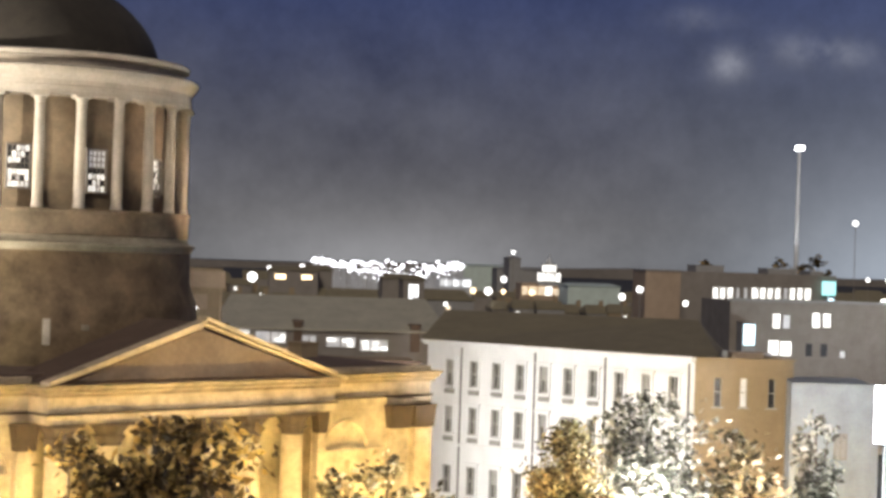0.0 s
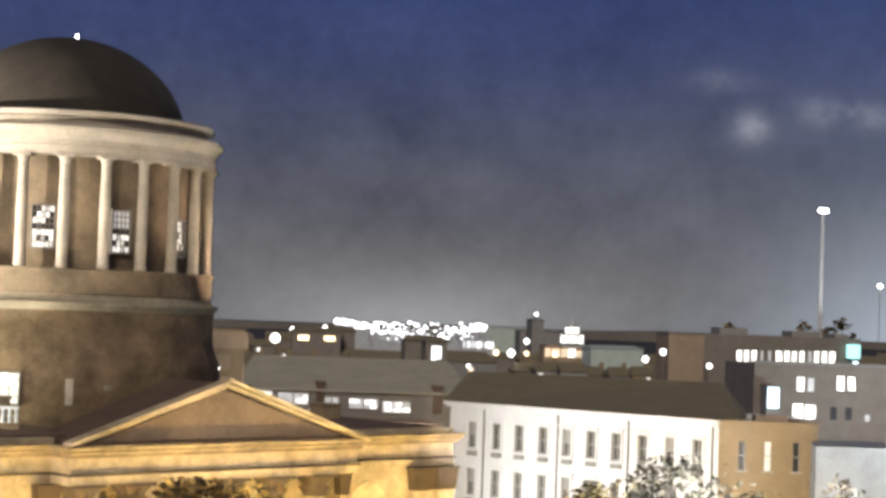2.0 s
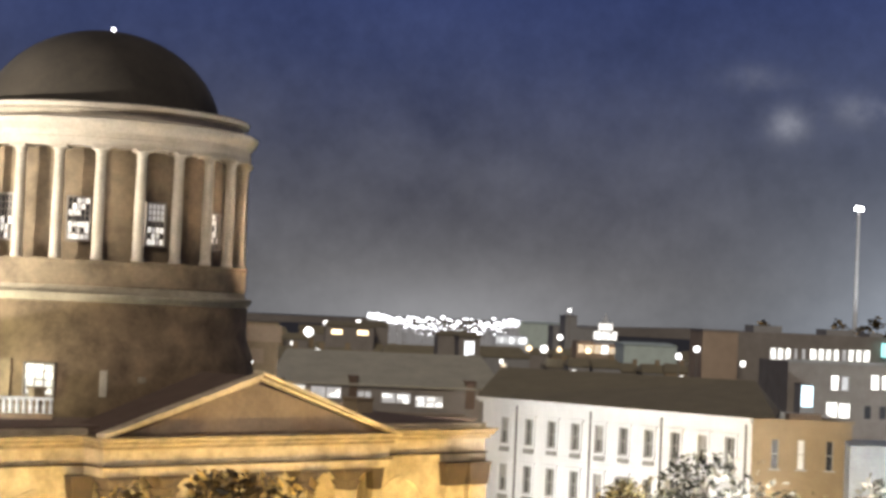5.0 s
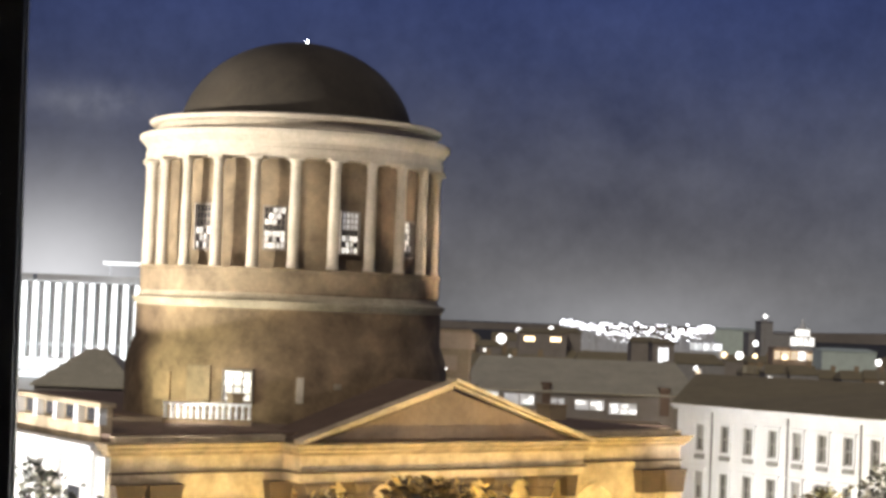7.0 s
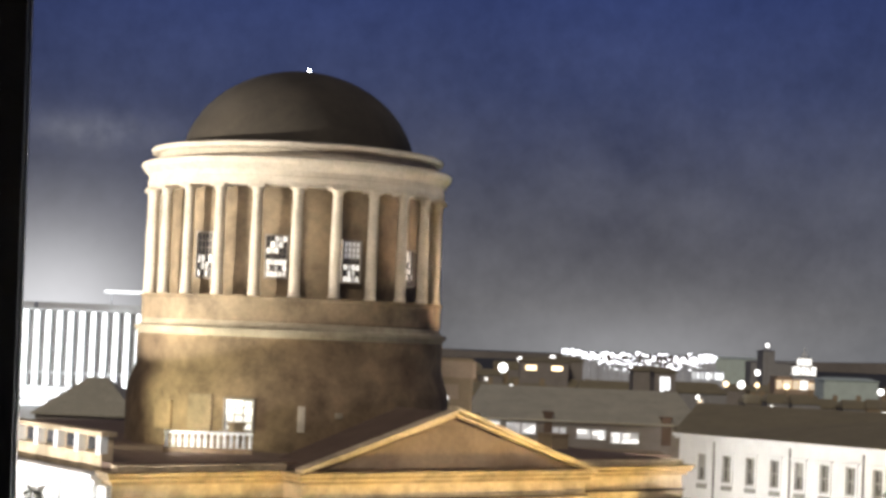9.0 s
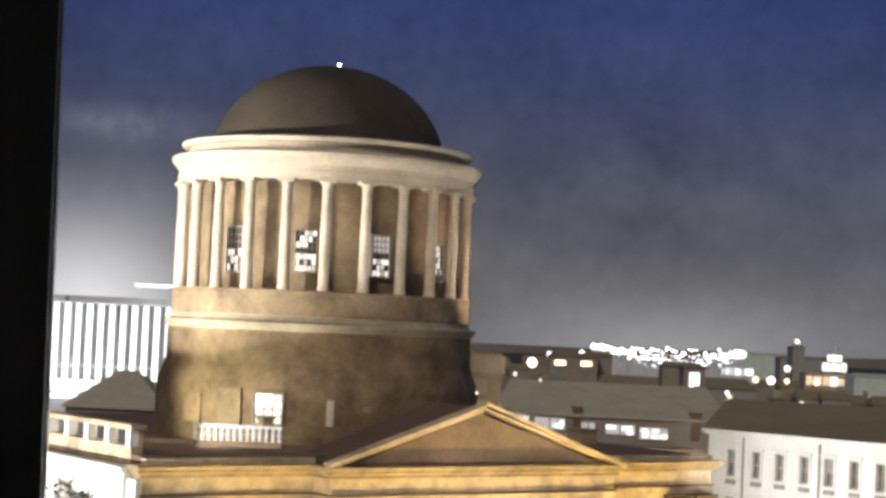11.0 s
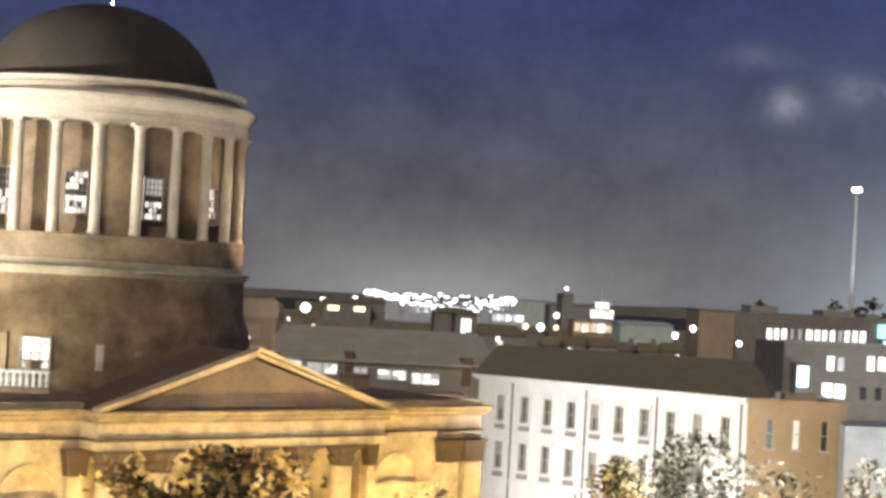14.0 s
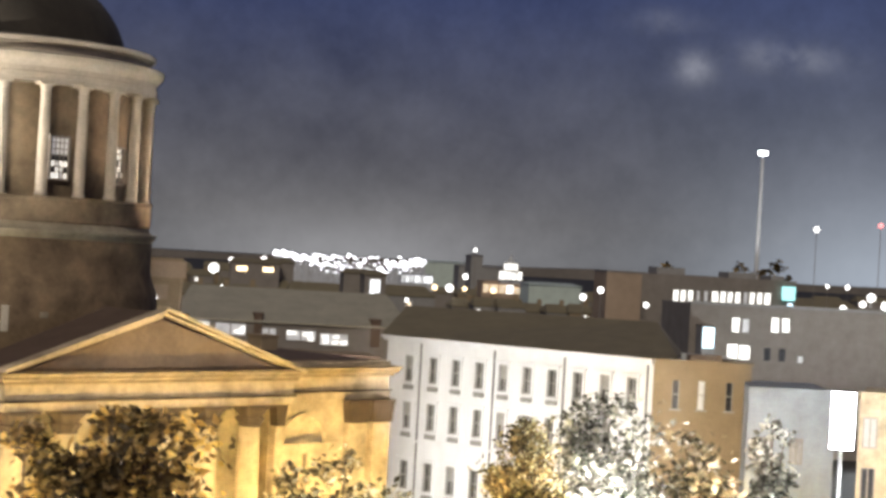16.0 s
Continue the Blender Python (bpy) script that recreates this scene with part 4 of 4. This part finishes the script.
belt = Geo().box(-3.5, 3.5, -0.6, 5.2, 18.3, 18.6).box(-3.2, 3.2, -0.6, 5, 20.9, 21.3).box(-2.0, 2.0, 0.1, 4.1, 23.2, 23.5)
for x in (-1.5, -0.1, 1.3):
    belt.box(x - 0.15, x + 0.15, -0.4, -0.3, 18.6, 20.9)
part("belt", belt, GREY, church)
part("lantern", Geo().lathe([(1.0, 23.5), (1.0, 24.2), (0.5, 24.9), (0.12, 26.0), (0.01, 26.6)], 12, 0, 2.3), PALE, church)
part("base_lights", Geo().box(-1.2, 5.0, 1.0, 1.7, 14.2, 16.2), WHITE_GLOW, church)
for nm, lab, x0, x1, y, z0, mat in (("green_roofed_shed", "large shed with a pale green metal roof", 91.7, 105.5, 450, 19.0, GREEN_SHEET), ("green_roofed_shed", "long grey-green shed on the skyline", 100, 119, 700, 22.0, GREEN_SHEET),
                                    ("white_lit_store", "low white lit store building", 64.5, 74.0, 500, 19.0, PALE), ("grey_shed", "grey shed with a flat roof", 104, 124, 640, 21.5, GREY),
                                    ("dark_water_tower", "dark tower block on the skyline", 101.6, 105.6, 600, 25.6, GREY)):
    t = thing(nm, pose((x0 + x1) / 2, y, 0), lab, "building")
    w = (x1 - x0) / 2
    part("wall", Geo().box(-w, w, 0, 12, 0, z0 - 0.8), mat, t)
    part("roof", Geo().hip(-w - 0.2, w + 0.2, -0.3, 12.3, z0 - 0.8, z0, 1.5), mat, t)
    if nm == "white_lit_store":
        part("lit_front", Geo().box(-w + 0.3, w - 0.3, -0.15, 0, 16.4, 18.4), WHITE_GLOW, t, "bright white shop front")


def globe(x, y, z, r, mat, lab="white street lamp with a bright globe", name="street_lamp"):
    t = thing(name, pose(x, y, 0), lab, "lamp", "street lamps")
    part("pole", Geo().lathe([(0.1 + r * 0.05, 0), (0.06 + r * 0.03, z - r)], 8), DARK_WALL, t)
    part("globe", Geo().lathe([(r * max(math.sin(math.pi * i / 10), 0.02), z - r * math.cos(math.pi * i / 10)) for i in range(11)], 14), mat, t, "glowing globe", True)


for sx, sz, y, px, mat in ((0.0239, -0.0154, 300, 10, LAMP_WHITE), (0.0291, -0.0262, 250, 6, LAMP_WHITE), (-0.0074, -0.0336, 146, 5, LAMP_WHITE), (0.246, -0.0159, 257, 7, LAMP_WHITE), (0.2733, -0.0232, 262, 6, LAMP_WHITE),
                           (0.2357, -0.0205, 255, 7, LAMP_WHITE), (0.1577, -0.0195, 420, 8, LAMP_WHITE), (0.1665, -0.0125, 430, 6, LAMP_WHITE), (0.149, -0.0195, 430, 6, LAMP_WARM), (0.1665, -0.0195, 400, 5, LAMP_WARM), (0.183, -0.0195, 400, 6, LAMP_WARM),
                           (0.0335, -0.0105, 420, 6, LAMP_WHITE), (0.0515, -0.009, 430, 6, LAMP_WHITE), (0.1335, -0.0275, 210, 4, LAMP_WHITE), (0.3605, -0.0195, 280, 7, LAMP_BLUE), (0.3755, -0.0217, 260, 6, LAMP_WHITE),
                           (0.393, -0.0195, 280, 8, LAMP_WHITE), (0.374, 0.0265, 420, 6, LAMP_WHITE), (0.4135, 0.031, 420, 6, LAMP_RED), (0.3825, -0.0065, 420, 4, LAMP_WHITE), (0.41, -0.012, 420, 9, LAMP_WHITE), (0.419, -0.0165, 420, 9, LAMP_WHITE),
                           (0.405, -0.016, 400, 7, LAMP_WHITE), (0.1715, 0.003, 560, 4, LAMP_WHITE), (0.395, -0.0065, 500, 5, LAMP_WHITE)):
    globe(sx * y, y, 25 + sz * y, 0.85 * px * y / 3144, LAMP_GLOBE if mat is LAMP_WHITE else mat)
# a floodlit yard far off: many lamp masts
rng = random.Random(5)
for i in range(210):
    y = rng.uniform(420, 590)
    sx = 0.057 + 0.086 * (i + rng.random()) / 210
    deep = max(0.0, 1 - abs(sx - 0.105) / 0.045)
    sz = -0.0035 - 0.0025 * rng.random() - 0.0155 * deep * rng.random() ** 1.1
    mast("yard_mast", sx * y, y, 25 + sz * y, 0.22, y / 3144 * rng.uniform(0.9, 3.2), LAMP_YARD, "floodlight mast of a brightly lit yard")
for sx0, sx1, sz0, sz1, y, mat in ((0.036, 0.058, -0.0135, -0.0165, 380, LAMP_WARM), (0.055, 0.066, -0.0125, -0.019, 385, LAMP_WARM), (0.067, 0.1, -0.014, -0.0152, 600, WHITE_GLOW), (0.084, 0.115, -0.0105, -0.0125, 640, WHITE_GLOW), (0.112, 0.118, -0.017, -0.027, 330, WHITE_GLOW), (0.1, 0.113, -0.0165, -0.019, 340, WHITE_GLOW)):
    t = thing("lit_shop_row", pose((sx0 + sx1) / 2 * y, y, 0), "row of low buildings with brightly lit fronts", "building")
    w, zt, zb = (sx1 - sx0) / 2 * y, 25 + sz0 * y, 25 + sz1 * y
    part("wall", Geo().box(-w - 1, w + 1, 0, 8, 0, zt + 0.8), DARK_WALL, t)
    part("roof", Geo().hip(-w - 1.3, w + 1.3, -0.3, 8.3, zt + 0.8, zt + 1.8, 1.2), DARK_SLATE, t)
    nwin = max(2, int(w * 2 / 2.4))
    for i in range(nwin):
        xx = -w + 2 * w * (i + 0.5) / nwin
        if rng.random() < 0.75:
            part("lit_front", Geo().box(xx - w / nwin * 0.8, xx + w / nwin * 0.8, -0.1, 0, zb + rng.uniform(0, 0.3) * (zt - zb), zt), mat, t)
# houses of the town
for i in range(90):
    y = rng.uniform(335, 1100)
    sx = rng.uniform(-0.05, 0.47)
    top = 25 + y * (-0.0105 - 0.006 * rng.random()) if y > 420 else 25 - y * rng.uniform(0.026, 0.04)
    if 0.045 < sx < 0.155 and y > 330:
        top = 25 - y * rng.uniform(0.019, 0.023)
    if 0.155 < sx < 0.27:
        if y < 520:
            continue
        top = 25 - y * rng.uniform(0.017, 0.021)
    if top < 7 or (0.26 < sx < 0.36 and y < 320):
        continue
    w = rng.uniform(4, 9)
    h = plain_house("town_house", "dark town house with a pitched roof", sx * y - w, sx * y + w, y, y + rng.uniform(8, 12), top - 2.2, top, rng.uniform(0.2, 2.5), rng.choice((DARK_WALL, BROWN, GREY)), DARK_SLATE)
    for j in range(rng.randint(0, 3)):
        window_in(h, rng.uniform(-w + 1, w - 1), top - rng.uniform(3.2, 4.6), rng.uniform(0.8, 1.3), rng.uniform(1.0, 1.5), rng.choice((ROOM_WHITE, ROOM_WARM, ROOM_DIM)), 0, 0)

# rows of roofs that close the gaps between the nearer blocks
for sx0, sx1, n, y0, drop in ((0.15, 0.275, 9, 545, 0.0172), (-0.03, 0.05, 6, 560, 0.0145), (-0.025, 0.05, 5, 330, 0.0225), (0.16, 0.27, 8, 400, 0.0235)):
    for i in range(n):
        y = y0 + rng.uniform(0, 30)
        x = (sx0 + (sx1 - sx0) * (i + 0.5) / n) * y
        w = (sx1 - sx0) / n * y * rng.uniform(0.46, 0.6)
        top = 25 - y * (drop + 0.0025 * rng.random())
        h = plain_house("town_house", "dark town house with a pitched roof", x - w, x + w, y, y + 9, top - 2.0, top, rng.uniform(0.2, 2.0), rng.choice((DARK_WALL, BROWN, GREY)), DARK_SLATE)
        part("chimney", Geo().box(w * 0.4, w * 0.4 + 0.9, 3.6, 4.6, top - 1.6, top + 1.0), BROWN, h)
        if rng.random() < 0.6:
            window_in(h, rng.uniform(-w + 1, w - 1), top - 3.2, 0.9, 1.2, rng.choice((ROOM_WHITE, ROOM_WARM, ROOM_DIM)), 0, 0)

# ---- trees on the quay ----


def tree(x, y, top, spread, mat, seed, label, leaves=2600, leaf=0.3, low=0.3, cone=False):
    r = random.Random(seed)
    t = thing("tree", pose(x, y, 0), label, "tree", "quay trees")
    wood = Geo()
    stem = top * 0.45
    bend = Vector((r.uniform(-0.3, 0.3), r.uniform(-0.3, 0.3), 0))
    wood.tube((0, 0, 0), tuple(Vector((0, 0, stem)) + bend), 0.3, 0.2, 10)
    tips = []
    for i in range(11):
        a = r.uniform(0, 6.28)
        z0 = r.uniform(top * low, stem)
        k = (i + 1) / 11
        rad = spread * r.uniform(0.35, 0.8) * ((1 - k * 0.75) if cone else 1)
        tip = Vector((math.cos(a) * rad, math.sin(a) * rad, stem * 0.9 + (top - stem) * k * 0.86))
        mid = Vector((tip.x * 0.4, tip.y * 0.4, (z0 + tip.z) / 2 + 0.5))
        wood.tube((bend.x * z0 / stem, bend.y * z0 / stem, z0), mid, 0.13, 0.08, 6)
        wood.tube(mid, tip, 0.08, 0.025, 5)
        tips.append(tip)
        for _ in range(2):
            t2 = mid + Vector((r.uniform(-1, 1), r.uniform(-1, 1), r.uniform(0.3, 1.3))) * spread * 0.3
            wood.tube(mid, t2, 0.05, 0.015, 4)
            tips.append(t2)
    wood.tube(tuple(Vector((0, 0, stem)) + bend), (bend.x, bend.y, top * 0.95), 0.2, 0.03, 8)
    tips.append(Vector((bend.x, bend.y, top * 0.94)))
    part("trunk", wood, BARK, t)
    crown = Geo()
    for _ in range(leaves):
        c = r.choice(tips) + Vector((r.gauss(0, 1), r.gauss(0, 1), r.gauss(0, 0.8))) * spread * (0.14 if cone else 0.19)
        if c.z > top:
            c.z = top - r.random() * 0.6
        s = leaf * r.uniform(0.6, 1.35)
        ax = Vector((r.gauss(0, 1), r.gauss(0, 1), r.gauss(0, 0.7))).normalized()
        bx = ax.cross(Vector((r.gauss(0, 1), r.gauss(0, 1), r.gauss(0, 1)))).normalized()
        nx = ax.cross(bx) * s * 0.18
        crown.add([c - ax * s, c + bx * s * 0.55 + nx, c + ax * s, c - bx * s * 0.55 + nx], [(0, 1, 2), (0, 2, 3)])
    part("crown", crown, mat, t)


tree(-18.8, 82, 17.6, 3.3, LEAF_LIT_WHITE, 1, "broadleaf tree on the quay lit white from below", 4600, 0.26)
tree(-1.8, 92, 16.2, 5.2, LEAF, 2, "dark broadleaf quay tree against the portico", 7000, 0.34)
tree(7.0, 98, 13.0, 2.6, LEAF_LIT_TAN, 12, "low quay tree with lit golden leaves", 2400, 0.26)
tree(-6.3, 88, 15.8, 3.0, LEAF, 3, "sparse quay tree before the courthouse columns", 5200, 0.28)
tree(10.5, 100, 13.8, 3.0, LEAF_LIT_TAN, 4, "small quay tree with lit golden leaves", 2400, 0.26)
tree(30.1, 118, 16.1, 4.9, LEAF_LIT_WHITE, 5, "large quay tree with pale leaves lit white", 5200, 0.29)
tree(23.2, 112, 14.8, 4.6, LEAF_LIT_AMBER, 6, "cone-shaped tree lit amber", 11000, 0.2, 0.15, True)
tree(36.8, 121, 13.4, 4.0, LEAF_LIT_TAN, 7, "quay tree before the brown brick house", 2000, 0.38)
tree(45.6, 128, 14.2, 2.4, LEAF_LIT_WHITE, 8, "thin quay tree lit by the bright screen", 1100, 0.36)
tree(-11.0, 86, 13.6, 2.4, LEAF, 9, "low quay tree before the courthouse", 2600, 0.26)
for x, y, top, sp, sd in ((108.5, 330, 27.0, 3.4, 21), (115.6, 330, 27.6, 3.6, 22), (98.0, 345, 26.4, 2.4, 23)):
    tree(x, y, top, sp, LEAF, sd, "dark bushy tree on the skyline by the office block", 1500, 0.55)
# unseen street lamps among the trees, and two added to brighten walls behind
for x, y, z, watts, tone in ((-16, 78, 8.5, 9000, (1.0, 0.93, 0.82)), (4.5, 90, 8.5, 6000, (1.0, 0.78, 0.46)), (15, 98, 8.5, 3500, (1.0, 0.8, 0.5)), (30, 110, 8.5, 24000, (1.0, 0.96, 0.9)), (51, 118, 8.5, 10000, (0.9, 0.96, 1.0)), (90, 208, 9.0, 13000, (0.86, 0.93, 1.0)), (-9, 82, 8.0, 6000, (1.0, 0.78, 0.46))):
    globe(x, y, z, 0.28, LAMP_WARM, "unseen street lamp with a warm glowing globe, added for its light")
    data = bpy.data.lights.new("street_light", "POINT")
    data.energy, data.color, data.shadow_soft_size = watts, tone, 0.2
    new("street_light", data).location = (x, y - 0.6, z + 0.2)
